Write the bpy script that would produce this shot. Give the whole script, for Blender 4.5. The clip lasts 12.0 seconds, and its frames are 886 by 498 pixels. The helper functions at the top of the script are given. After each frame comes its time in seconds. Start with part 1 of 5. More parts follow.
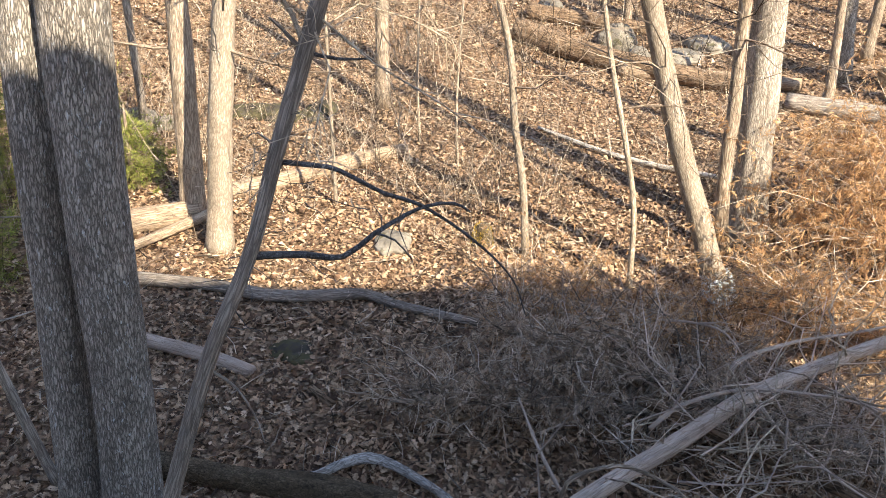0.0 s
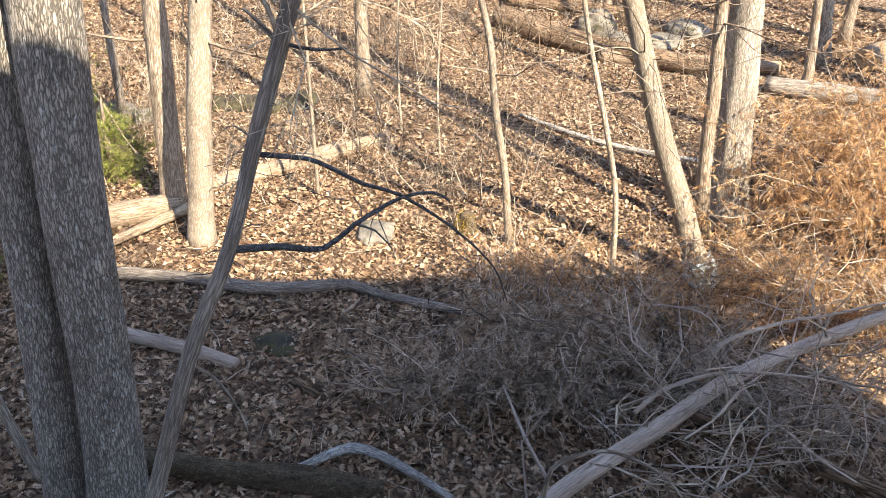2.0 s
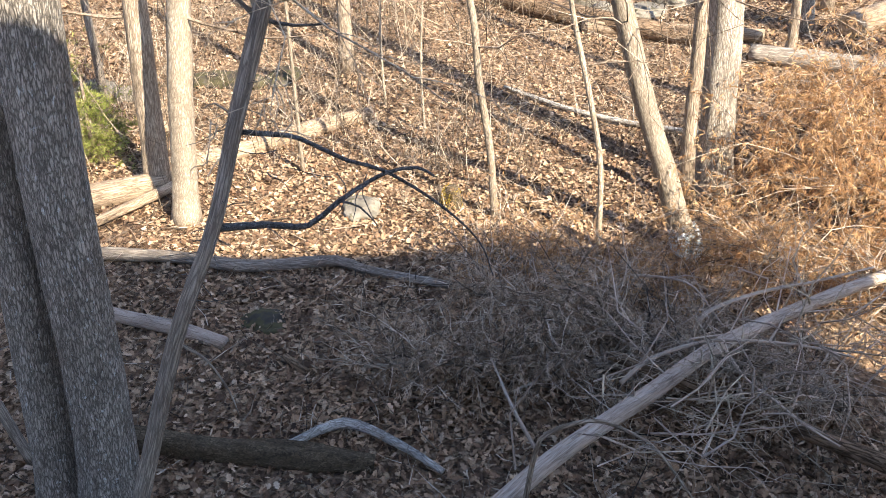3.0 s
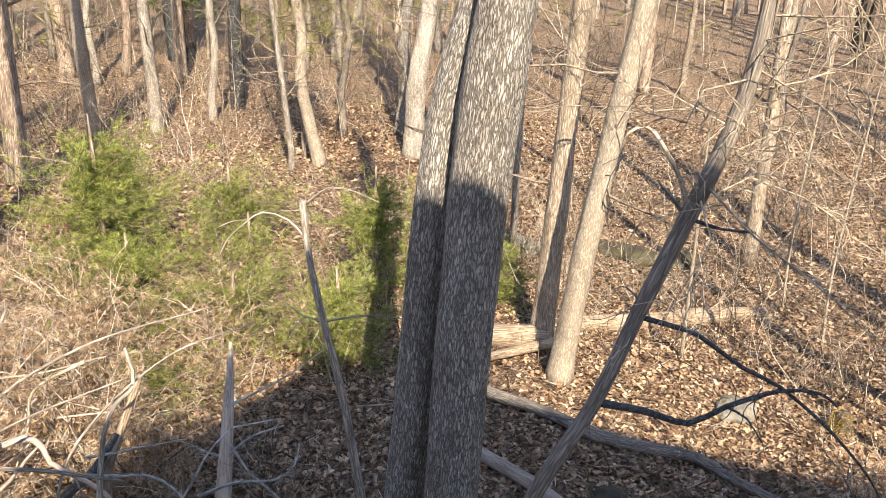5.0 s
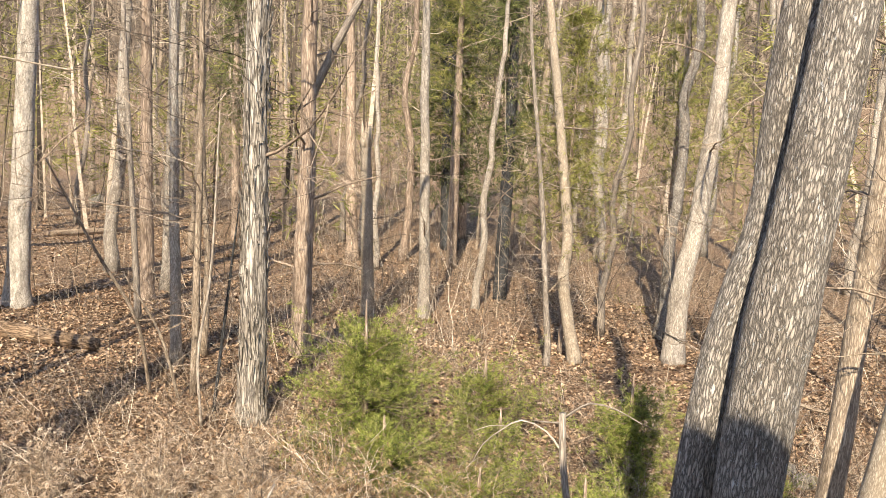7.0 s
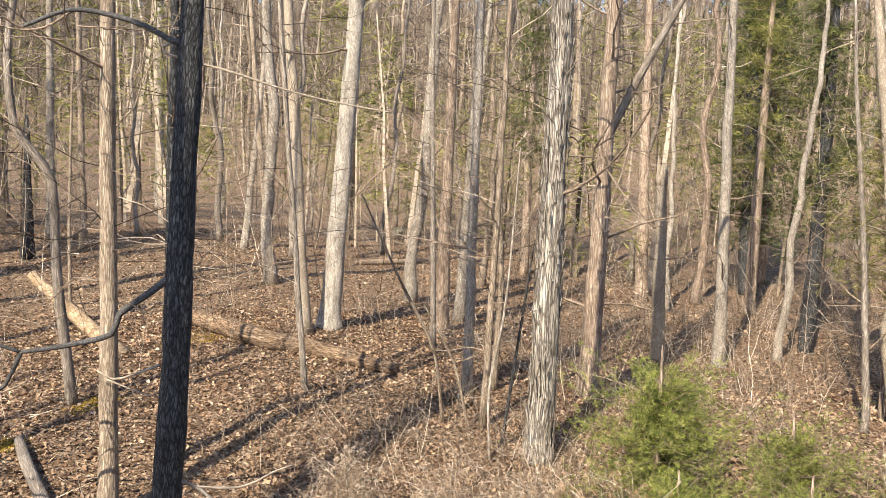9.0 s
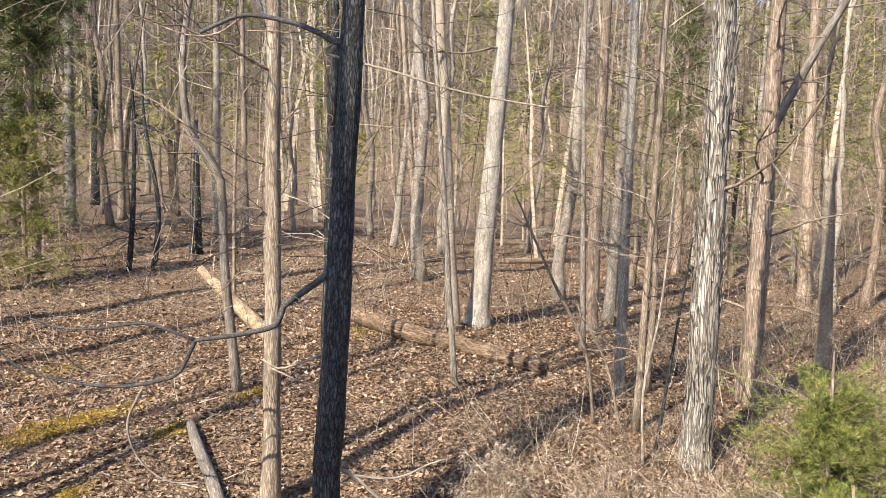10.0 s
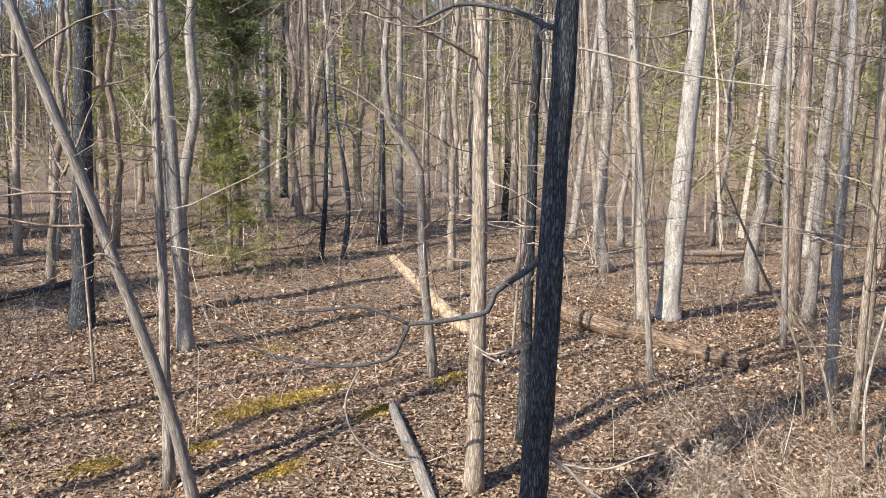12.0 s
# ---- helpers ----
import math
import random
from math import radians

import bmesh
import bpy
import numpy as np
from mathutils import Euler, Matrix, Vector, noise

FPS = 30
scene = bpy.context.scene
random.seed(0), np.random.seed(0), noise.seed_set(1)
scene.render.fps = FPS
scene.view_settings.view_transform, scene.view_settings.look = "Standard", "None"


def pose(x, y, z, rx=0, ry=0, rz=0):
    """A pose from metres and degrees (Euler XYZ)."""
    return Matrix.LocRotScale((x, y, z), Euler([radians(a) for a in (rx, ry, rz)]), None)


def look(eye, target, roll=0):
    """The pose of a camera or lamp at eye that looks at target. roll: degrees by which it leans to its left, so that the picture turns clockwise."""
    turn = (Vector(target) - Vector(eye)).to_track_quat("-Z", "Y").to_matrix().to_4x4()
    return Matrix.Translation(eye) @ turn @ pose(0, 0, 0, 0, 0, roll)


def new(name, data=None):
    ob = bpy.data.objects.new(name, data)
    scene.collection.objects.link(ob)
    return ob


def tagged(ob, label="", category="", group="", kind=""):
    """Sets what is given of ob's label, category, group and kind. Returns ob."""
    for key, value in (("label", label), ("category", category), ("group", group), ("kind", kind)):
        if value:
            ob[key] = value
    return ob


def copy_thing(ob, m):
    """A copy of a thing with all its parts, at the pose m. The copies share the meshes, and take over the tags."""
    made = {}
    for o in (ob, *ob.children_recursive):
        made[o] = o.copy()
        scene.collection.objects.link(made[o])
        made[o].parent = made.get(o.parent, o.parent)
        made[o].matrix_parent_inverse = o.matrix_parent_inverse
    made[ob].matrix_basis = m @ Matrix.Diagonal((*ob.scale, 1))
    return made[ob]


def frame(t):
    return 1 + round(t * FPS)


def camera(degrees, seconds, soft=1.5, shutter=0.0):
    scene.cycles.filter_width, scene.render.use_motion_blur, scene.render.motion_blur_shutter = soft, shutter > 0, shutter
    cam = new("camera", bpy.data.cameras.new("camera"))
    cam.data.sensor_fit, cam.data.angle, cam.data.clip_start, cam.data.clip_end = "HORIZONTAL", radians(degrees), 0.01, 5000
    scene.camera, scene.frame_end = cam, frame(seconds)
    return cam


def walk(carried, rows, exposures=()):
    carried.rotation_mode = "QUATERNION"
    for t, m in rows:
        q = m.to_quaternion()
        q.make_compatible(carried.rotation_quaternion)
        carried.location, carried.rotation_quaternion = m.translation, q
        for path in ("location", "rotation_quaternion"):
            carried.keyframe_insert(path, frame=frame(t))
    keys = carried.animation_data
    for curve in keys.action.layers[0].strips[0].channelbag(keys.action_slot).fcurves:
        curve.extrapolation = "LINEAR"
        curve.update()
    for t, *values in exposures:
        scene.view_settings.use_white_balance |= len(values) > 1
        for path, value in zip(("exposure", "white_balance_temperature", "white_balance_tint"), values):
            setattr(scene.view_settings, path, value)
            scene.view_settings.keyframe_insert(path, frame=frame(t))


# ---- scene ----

# camera and its way
cam = camera(55.4, 12.0, 0.5)
PATH = [
    (0, (-0.034, 0.032, 5.499), (-0.005, 1.789, 4.544), 1.3),
    (0.5, (-0.023, 0.028, 5.502), (0.005, 1.797, 4.57), 1.3),
    (1, (-0.022, 0.025, 5.503), (0.006, 1.8, 4.584), 1.2),
    (1.5, (-0.015, 0.031, 5.503), (0.018, 1.802, 4.573), 1.1),
    (2, (-0.007, 0.041, 5.504), (0.057, 1.784, 4.525), 0.8),
    (2.5, (0.01, 0.05, 5.504), (0.112, 1.766, 4.481), 0.6),
    (2.7, (0.013, 0.048, 5.505), (0.126, 1.757, 4.472), 0.4),
    (4.3, (-0.064, -0.037, 5.591), (-0.468, 1.681, 4.65), -1.0),
    (4.5, (-0.077, -0.042, 5.602), (-0.602, 1.685, 4.74), -0.4),
    (5, (-0.123, -0.054, 5.645), (-0.895, 1.657, 4.957), 1.6),
    (5.5, (-0.177, -0.082, 5.674), (-1.169, 1.547, 5.072), 2.1),
    (6, (-0.208, -0.095, 5.708), (-1.386, 1.428, 5.165), 1.4),
    (6.5, (-0.232, -0.064, 5.777), (-1.515, 1.427, 5.412), 1.6),
    (6.7, (-0.246, -0.051, 5.79), (-1.54, 1.444, 5.483), 2.2),
    (8.3, (-0.473, 0.004, 5.808), (-2.073, 1.189, 5.621), 2.8),
    (8.5, (-0.503, 0.003, 5.807), (-2.149, 1.123, 5.61), 2.8),
    (9, (-0.581, -0.016, 5.797), (-2.326, 0.937, 5.581), 2.3),
    (9.5, (-0.643, -0.05, 5.778), (-2.469, 0.735, 5.553), 1.8),
    (10, (-0.687, -0.101, 5.75), (-2.567, 0.541, 5.521), 1.6),
    (10.5, (-0.712, -0.191, 5.721), (-2.625, 0.348, 5.498), 1.3),
    (11, (-0.727, -0.302, 5.7), (-2.66, 0.167, 5.486), 1.1),
    (11.5, (-0.766, -0.442, 5.682), (-2.716, -0.062, 5.455), 0.8),
    (12, (-0.859, -0.596, 5.666), (-2.826, -0.332, 5.413), 0.6),
]
EXPOSURES = [(0.0, 1.62, 6020, 10), (2.7, 1.73, 5870, 10), (4.4, 1.55, 5670, 10), (5.0, 1.35, 5920, 10), (6.7, 1.12, 6020, 10), (8.5, 1.00, 5870, 10), (9.5, 1.00, 5720, 10), (12.0, 0.98, 5170, 10)]
walk(cam, [(t, look(eye, aim, roll)) for t, eye, aim, roll in PATH], EXPOSURES)

# sun and sky
SUN_EL, SUN_AZ = 38.8, 35.0  # degrees; the sun stands behind the camera, to its right
SX, SY = math.sin(radians(SUN_AZ)), -math.cos(radians(SUN_AZ))
world = bpy.data.worlds.new("world")
scene.world = world
world.use_nodes = True
wn = world.node_tree
sky = wn.nodes.new("ShaderNodeTexSky")
sky.sky_type = "NISHITA"
sky.sun_disc = False
sky.sun_elevation, sky.sun_rotation = radians(SUN_EL), radians(180 - SUN_AZ)
wn.links.new(sky.outputs[0], wn.nodes["Background"].inputs[0])
wn.nodes["Background"].inputs[1].default_value = 0.101
sun_data = bpy.data.lights.new("sun", "SUN")
sun_data.energy, sun_data.angle, sun_data.color = 5.0, radians(0.53), (1.0, 0.825, 0.58)
sun = new("sun", sun_data)
sun.matrix_world = look((SX * 60, SY * 60, 60 * math.tan(radians(SUN_EL))), (0, 0, 0))


# ---- materials ----
def mat_new(name, rough=0.9, spec=0.25):
    m = bpy.data.materials.new(name)
    m.use_nodes = True
    b = m.node_tree.nodes["Principled BSDF"]
    b.inputs["Roughness"].default_value = rough
    b.inputs["Specular IOR Level"].default_value = spec
    return m, m.node_tree, b


def ramp(nt, fac, stops, interp="LINEAR"):
    r = nt.nodes.new("ShaderNodeValToRGB")
    r.color_ramp.interpolation = interp
    e = r.color_ramp.elements
    while len(e) < len(stops):
        e.new(0.5)
    for el, (p, c) in zip(e, stops):
        el.position, el.color = p, (*c, 1)
    nt.links.new(fac, r.inputs[0])
    return r.outputs[0]


def noise_tex(nt, vec, scale, detail=6.0, rough=0.6, dist=0.0):
    n = nt.nodes.new("ShaderNodeTexNoise")
    n.inputs["Scale"].default_value, n.inputs["Detail"].default_value = scale, detail
    n.inputs["Roughness"].default_value, n.inputs["Distortion"].default_value = rough, dist
    nt.links.new(vec, n.inputs["Vector"])
    return n.outputs[0]


def mapped(nt, scale=(1, 1, 1), kind="Object"):
    mp = nt.nodes.new("ShaderNodeMapping")
    mp.inputs["Scale"].default_value = scale
    if kind == "grain":
        at = nt.nodes.new("ShaderNodeAttribute")
        at.attribute_name = "grain"
        nt.links.new(at.outputs["Vector"], mp.inputs["Vector"])
    else:
        nt.links.new(nt.nodes.new("ShaderNodeTexCoord").outputs[kind], mp.inputs["Vector"])
    return mp.outputs[0]


def mix(nt, fac, a, b, mode="MIX"):
    n = nt.nodes.new("ShaderNodeMix")
    n.data_type, n.blend_type = "RGBA", mode
    for sock, v in ((n.inputs[0], fac), (n.inputs[6], a), (n.inputs[7], b)):
        if isinstance(v, (int, float)):
            sock.default_value = v
        elif isinstance(v, tuple):
            sock.default_value = (*v, 1)
        else:
            nt.links.new(v, sock)
    return n.outputs[2]


def bump(nt, bsdf, height, strength=0.6, dist=0.02):
    b = nt.nodes.new("ShaderNodeBump")
    b.inputs["Strength"].default_value, b.inputs["Distance"].default_value = strength, dist
    nt.links.new(height, b.inputs["Height"])
    nt.links.new(b.outputs[0], bsdf.inputs["Normal"])


def voronoi(nt, vec, feature):
    v = nt.nodes.new("ShaderNodeTexVoronoi")
    v.feature = feature
    v.inputs["Scale"].default_value = 1.0
    nt.links.new(vec, v.inputs["Vector"])
    return v


def maths(nt, op, a, b, c=0.0):
    n = nt.nodes.new("ShaderNodeMath")
    n.operation = op
    for sock, v in zip(n.inputs, (a, b, c)):
        if isinstance(v, (int, float)):
            sock.default_value = v
        else:
            nt.links.new(v, sock)
    return n.outputs[0]


def bark(name, dark, mid, light, across=13.0, along=2.2, deep=0.03, lichen=None, lichen_amount=0.55, strength=1.0, furrow=0.16, streaks=0.5):
    """Bark of long broken plates: dark furrows, plates of mixed tone with fine fibres, and specks of lichen."""
    m, nt, b = mat_new(name)
    vec = mapped(nt, (across, across, along), "grain")
    wob = nt.nodes.new("ShaderNodeTexNoise")
    wob.inputs["Scale"].default_value, wob.inputs["Detail"].default_value = 1.1, 4
    nt.links.new(vec, wob.inputs["Vector"])
    shift = nt.nodes.new("ShaderNodeVectorMath")
    shift.operation = "MULTIPLY_ADD"
    shift.inputs[1].default_value = (1.5, 1.5, 1.5)
    nt.links.new(wob.outputs["Color"], shift.inputs[0])
    nt.links.new(vec, shift.inputs[2])
    edge = voronoi(nt, shift.outputs[0], "DISTANCE_TO_EDGE").outputs["Distance"]
    cell = voronoi(nt, shift.outputs[0], "F1").outputs["Color"]
    fine = noise_tex(nt, vec, 2.4, 9, 0.78)
    gap = maths(nt, "MULTIPLY_ADD", fine, 0.16, edge)
    plate = ramp(nt, gap, [(0.07, (0, 0, 0)), (0.07 + furrow, (1, 1, 1))])
    tone = maths(nt, "MULTIPLY_ADD", cell, 0.22, maths(nt, "MULTIPLY", fine, 0.85))
    col = mix(nt, plate, dark, ramp(nt, tone, [(0.36, tuple(0.55 * c for c in mid)), (0.50, mid), (0.68, light)]))
    big = noise_tex(nt, mapped(nt, (1.1, 1.1, 0.5)), 1.6, 5, 0.6)
    col = mix(nt, 1.0, col, ramp(nt, big, [(0.3, (0.72, 0.70, 0.68)), (0.7, (1.12, 1.12, 1.12))]), "MULTIPLY")
    mid_scale = noise_tex(nt, mapped(nt, (11, 11, 2.6), "grain"), 1.0, 7, 0.72)
    col = mix(nt, streaks, col, ramp(nt, mid_scale, [(0.34, (0.42, 0.40, 0.38)), (0.5, (0.95, 0.95, 0.95)), (0.66, (1.25, 1.25, 1.25))]), "MULTIPLY")
    who = nt.nodes.new("ShaderNodeObjectInfo")
    col = mix(nt, 1.0, col, ramp(nt, who.outputs["Random"], [(0.0, (0.78, 0.77, 0.76)), (1.0, (1.18, 1.17, 1.15))]), "MULTIPLY")
    if lichen:
        spots = noise_tex(nt, mapped(nt, (1, 1, 0.4), "grain"), 38.0, 8, 0.75)
        col = mix(nt, ramp(nt, spots, [(lichen_amount, (0, 0, 0)), (lichen_amount + 0.05, (0.85, 0.85, 0.85))]), col, lichen)
    nt.links.new(col, b.inputs["Base Color"])
    bump(nt, b, maths(nt, "MULTIPLY_ADD", fine, 0.6, plate), strength, deep)
    return m


BARK_OAK = bark("furrowed_grey_bark", (0.13, 0.118, 0.105), (0.45, 0.41, 0.36), (0.72, 0.675, 0.61), 56, 11.0, 0.007, (0.64, 0.67, 0.68), 0.59, furrow=0.24, streaks=0.5)
BARK_TAN = bark("tan_ridged_bark", (0.20, 0.155, 0.115), (0.43, 0.355, 0.275), (0.64, 0.55, 0.44), 50, 5.0, 0.005, (0.58, 0.55, 0.50), 0.66, furrow=0.22, streaks=0.55)
BARK_PALE = bark("pale_ridged_bark", (0.30, 0.245, 0.185), (0.52, 0.45, 0.36), (0.70, 0.63, 0.52), 60, 11.0, 0.004, (0.66, 0.62, 0.55), 0.66, furrow=0.26, streaks=0.3)
BARK_WHITE = bark("chalky_white_oak_bark", (0.23, 0.20, 0.17), (0.46, 0.415, 0.355), (0.72, 0.665, 0.585), 50, 9.0, 0.006, (0.70, 0.67, 0.63), 0.61, furrow=0.22, streaks=0.6)
BARK_CHALK = bark("bleached_white_oak_bark", (0.30, 0.27, 0.235), (0.49, 0.45, 0.395), (0.66, 0.62, 0.56), 30, 9.0, 0.006, (0.72, 0.70, 0.66), 0.61, furrow=0.13, streaks=0.7)
BARK_HICKORY = bark("shaggy_plated_bark", (0.14, 0.122, 0.105), (0.46, 0.42, 0.365), (0.64, 0.60, 0.54), 22, 2.2, 0.018, furrow=0.16, streaks=0.8)
BARK_CEDAR = bark("stringy_red_cedar_bark", (0.19, 0.135, 0.10), (0.50, 0.40, 0.315), (0.68, 0.57, 0.465), 48, 2.4, 0.006, furrow=0.24, streaks=0.7)
# shade and blue skylight on shaded trunks put into the near-black tone and flecks
BARK_DARK_SHADED = bark("dark_shaded_flaky_bark", (0.024, 0.024, 0.025), (0.085, 0.09, 0.097), (0.19, 0.20, 0.21), 30, 7.0, 0.010, (0.30, 0.34, 0.36), 0.66, furrow=0.26)
BARK_DEAD = bark("weathered_dark_grey_wood", (0.15, 0.13, 0.112), (0.31, 0.272, 0.235), (0.50, 0.445, 0.38), 60, 4.0, 0.003, furrow=0.24, streaks=0.35)
BARK_LIMB = bark("dark_limb_bark", (0.035, 0.034, 0.034), (0.115, 0.115, 0.118), (0.24, 0.24, 0.245), 70, 60, 0.002, furrow=0.12)
BARK_GREY = bark("weathered_grey_wood", (0.20, 0.172, 0.145), (0.41, 0.36, 0.305), (0.60, 0.545, 0.48), 52, 4.0, 0.004, furrow=0.22, streaks=0.6)
BARK_TWIG = bark("brown_grey_twig_bark", (0.12, 0.088, 0.064), (0.34, 0.27, 0.205), (0.52, 0.43, 0.34), 40, 10.0, 0.003, furrow=0.12)
LOG_GREY = bark("bare_silvery_log_wood", (0.26, 0.195, 0.155), (0.54, 0.445, 0.37), (0.66, 0.57, 0.49), 60, 3.0, 0.004, furrow=0.05, streaks=0.3)
BLEACHED = bark("weather_bleached_grey_wood", (0.20, 0.185, 0.165), (0.50, 0.48, 0.45), (0.74, 0.73, 0.70), 50, 9.0, 0.004, furrow=0.14, streaks=0.7)
TWIG_PALE = bark("pale_yellow_grey_twig_bark", (0.28, 0.225, 0.16), (0.54, 0.455, 0.345), (0.70, 0.61, 0.48), 40, 10.0, 0.003, furrow=0.08, streaks=0.3)
LOG_TAN = bark("tan_weathered_log_wood", (0.24, 0.18, 0.125), (0.42, 0.32, 0.225), (0.57, 0.465, 0.35), 40, 4.0, 0.006, (0.33, 0.30, 0.15), 0.68, furrow=0.11)
LOG_ROT = bark("rotting_brown_log_wood", (0.07, 0.047, 0.03), (0.25, 0.175, 0.115), (0.42, 0.31, 0.21), 26, 4.0, 0.012, (0.19, 0.175, 0.065), 0.66, furrow=0.13)
LOG_MOSS = bark("moss_grown_log", (0.06, 0.048, 0.03), (0.16, 0.125, 0.08), (0.27, 0.215, 0.145), 50, 25, 0.008, (0.11, 0.10, 0.04), 0.60, furrow=0.12, streaks=0.9)
CUT_WOOD = bark("sawn_pale_wood", (0.28, 0.19, 0.11), (0.45, 0.34, 0.22), (0.56, 0.45, 0.32), 8, 8, 0.004)


def leafy(name, stops, rough=0.8, through_amount=0.25, per="island"):
    """Leaves of one kind: each island or clump takes its own tone; some light passes through."""
    m, nt, b = mat_new(name, rough, 0.3)
    g = nt.nodes.new("ShaderNodeNewGeometry")
    col = ramp(nt, g.outputs["Random Per Island"], stops)
    fine = noise_tex(nt, mapped(nt), 40.0, 3)
    col = mix(nt, 0.35, col, ramp(nt, fine, [(0.3, (0.35, 0.35, 0.35)), (0.7, (1, 1, 1))]), "MULTIPLY")
    clump = noise_tex(nt, mapped(nt), 5.0, 4, 0.7)
    col = mix(nt, 0.75, col, ramp(nt, clump, [(0.33, (0.42, 0.42, 0.42)), (0.5, (1.02, 1.02, 1.02)), (0.67, (1.5, 1.5, 1.5))]), "MULTIPLY")
    nt.links.new(col, b.inputs["Base Color"])
    tr = nt.nodes.new("ShaderNodeBsdfTranslucent")
    nt.links.new(col, tr.inputs["Color"])
    ms = nt.nodes.new("ShaderNodeMixShader")
    ms.inputs[0].default_value = through_amount
    nt.links.new(b.outputs[0], ms.inputs[1])
    nt.links.new(tr.outputs[0], ms.inputs[2])
    nt.links.new(ms.outputs[0], nt.nodes["Material Output"].inputs["Surface"])
    return m


DEAD_LEAF = leafy("fallen_oak_leaf", [(0.0, (0.055, 0.033, 0.021)), (0.3, (0.20, 0.12, 0.072)), (0.62, (0.39, 0.26, 0.16)), (0.88, (0.54, 0.385, 0.245)), (1.0, (0.68, 0.53, 0.38))], 0.75, 0.1)
CEDAR_GREEN = leafy("green_cedar_foliage", [(0.0, (0.07, 0.10, 0.02)), (0.45, (0.27, 0.31, 0.065)), (0.8, (0.39, 0.42, 0.10)), (1.0, (0.51, 0.47, 0.18))], 0.7, 0.35)
PINE_GREEN = leafy("dark_evergreen_foliage", [(0.0, (0.045, 0.06, 0.02)), (0.6, (0.135, 0.155, 0.048)), (1.0, (0.26, 0.265, 0.095))], 0.7, 0.25)
PINE_YELLOW = leafy("yellow_green_foliage", [(0.0, (0.12, 0.13, 0.03)), (0.6, (0.28, 0.28, 0.07)), (1.0, (0.44, 0.41, 0.13))], 0.7, 0.3)
CEDAR_BROWN = leafy("dead_rust_brown_foliage", [(0.0, (0.30, 0.18, 0.095)), (0.5, (0.58, 0.35, 0.17)), (1.0, (0.78, 0.54, 0.29))], 0.8, 0.4)
CEDAR_TAN = leafy("dead_tan_foliage", [(0.0, (0.20, 0.125, 0.07)), (0.5, (0.50, 0.34, 0.20)), (1.0, (0.76, 0.59, 0.40))], 0.8, 0.4)
CEDAR_GREYBROWN = leafy("dead_grey_brown_foliage", [(0.0, (0.20, 0.14, 0.095)), (0.5, (0.46, 0.345, 0.24)), (1.0, (0.70, 0.58, 0.45))], 0.8, 0.25)
TWIG = leafy("fine_bare_twig", [(0.0, (0.025, 0.019, 0.014)), (0.38, (0.13, 0.098, 0.07)), (0.7, (0.37, 0.295, 0.22)), (1.0, (0.72, 0.63, 0.51))], 0.85, 0.0)
TWIG_GREY = leafy("bare_silver_grey_twig", [(0.0, (0.07, 0.058, 0.048)), (0.35, (0.25, 0.195, 0.145)), (0.7, (0.49, 0.40, 0.31)), (1.0, (0.75, 0.66, 0.55))], 0.85, 0.0)
TWIG_FAR = leafy("far_bare_twig", [(0.0, (0.012, 0.009, 0.007)), (0.45, (0.055, 0.041, 0.031)), (0.75, (0.19, 0.147, 0.108)), (1.0, (0.50, 0.41, 0.31))], 0.85, 0.0)
MOSS = leafy("golden_moss_tuft", [(0.0, (0.17, 0.12, 0.022)), (0.5, (0.50, 0.35, 0.05)), (1.0, (0.66, 0.49, 0.09))], 0.9, 0.2)

FAR_TRUNK = leafy("far_trunk_bark", [(0.0, (0.03, 0.025, 0.02)), (0.3, (0.13, 0.10, 0.075)), (0.6, (0.37, 0.295, 0.22)), (1.0, (0.56, 0.475, 0.375))], 0.9, 0.0)
LICHEN = leafy("chalky_white_lichen", [(0.0, (0.56, 0.60, 0.61)), (1.0, (0.80, 0.83, 0.84))], 0.95, 0.0)


def ground_material():
    m, nt, b = mat_new("leaf_litter_ground", 0.9, 0.2)
    vec = mapped(nt)
    jig = nt.nodes.new("ShaderNodeTexNoise")
    jig.inputs["Scale"].default_value, jig.inputs["Detail"].default_value = 9.0, 4
    nt.links.new(vec, jig.inputs["Vector"])
    off = nt.nodes.new("ShaderNodeVectorMath")
    off.operation = "MULTIPLY_ADD"
    off.inputs[1].default_value = (0.16, 0.16, 0.16)
    nt.links.new(jig.outputs["Color"], off.inputs[0])
    nt.links.new(vec, off.inputs[2])
    vo = nt.nodes.new("ShaderNodeTexVoronoi")
    vo.distance = "CHEBYCHEV"
    vo.inputs["Scale"].default_value = 17.0
    nt.links.new(off.outputs[0], vo.inputs["Vector"])
    leaf = ramp(nt, vo.outputs["Color"], [(0.0, (0.11, 0.073, 0.046)), (0.35, (0.33, 0.225, 0.145)), (0.65, (0.53, 0.385, 0.255)), (1.0, (0.70, 0.56, 0.40))])
    gaps = ramp(nt, vo.outputs["Distance"], [(0.18, (1, 1, 1)), (0.65, (0.18, 0.165, 0.15))])
    col = mix(nt, 1.0, leaf, gaps, "MULTIPLY")
    big = noise_tex(nt, vec, 0.35, 6, 0.6)
    col = mix(nt, ramp(nt, big, [(0.42, (0, 0, 0)), (0.68, (0.45, 0.45, 0.45))]), col, (0.28, 0.18, 0.112))
    nt.links.new(col, b.inputs["Base Color"])
    h = nt.nodes.new("ShaderNodeMath")
    h.operation = "ADD"
    nt.links.new(vo.outputs["Distance"], h.inputs[0])
    nt.links.new(noise_tex(nt, vec, 18, 6, 0.7), h.inputs[1])
    bump(nt, b, h.outputs[0], 1.0, 0.05)
    return m


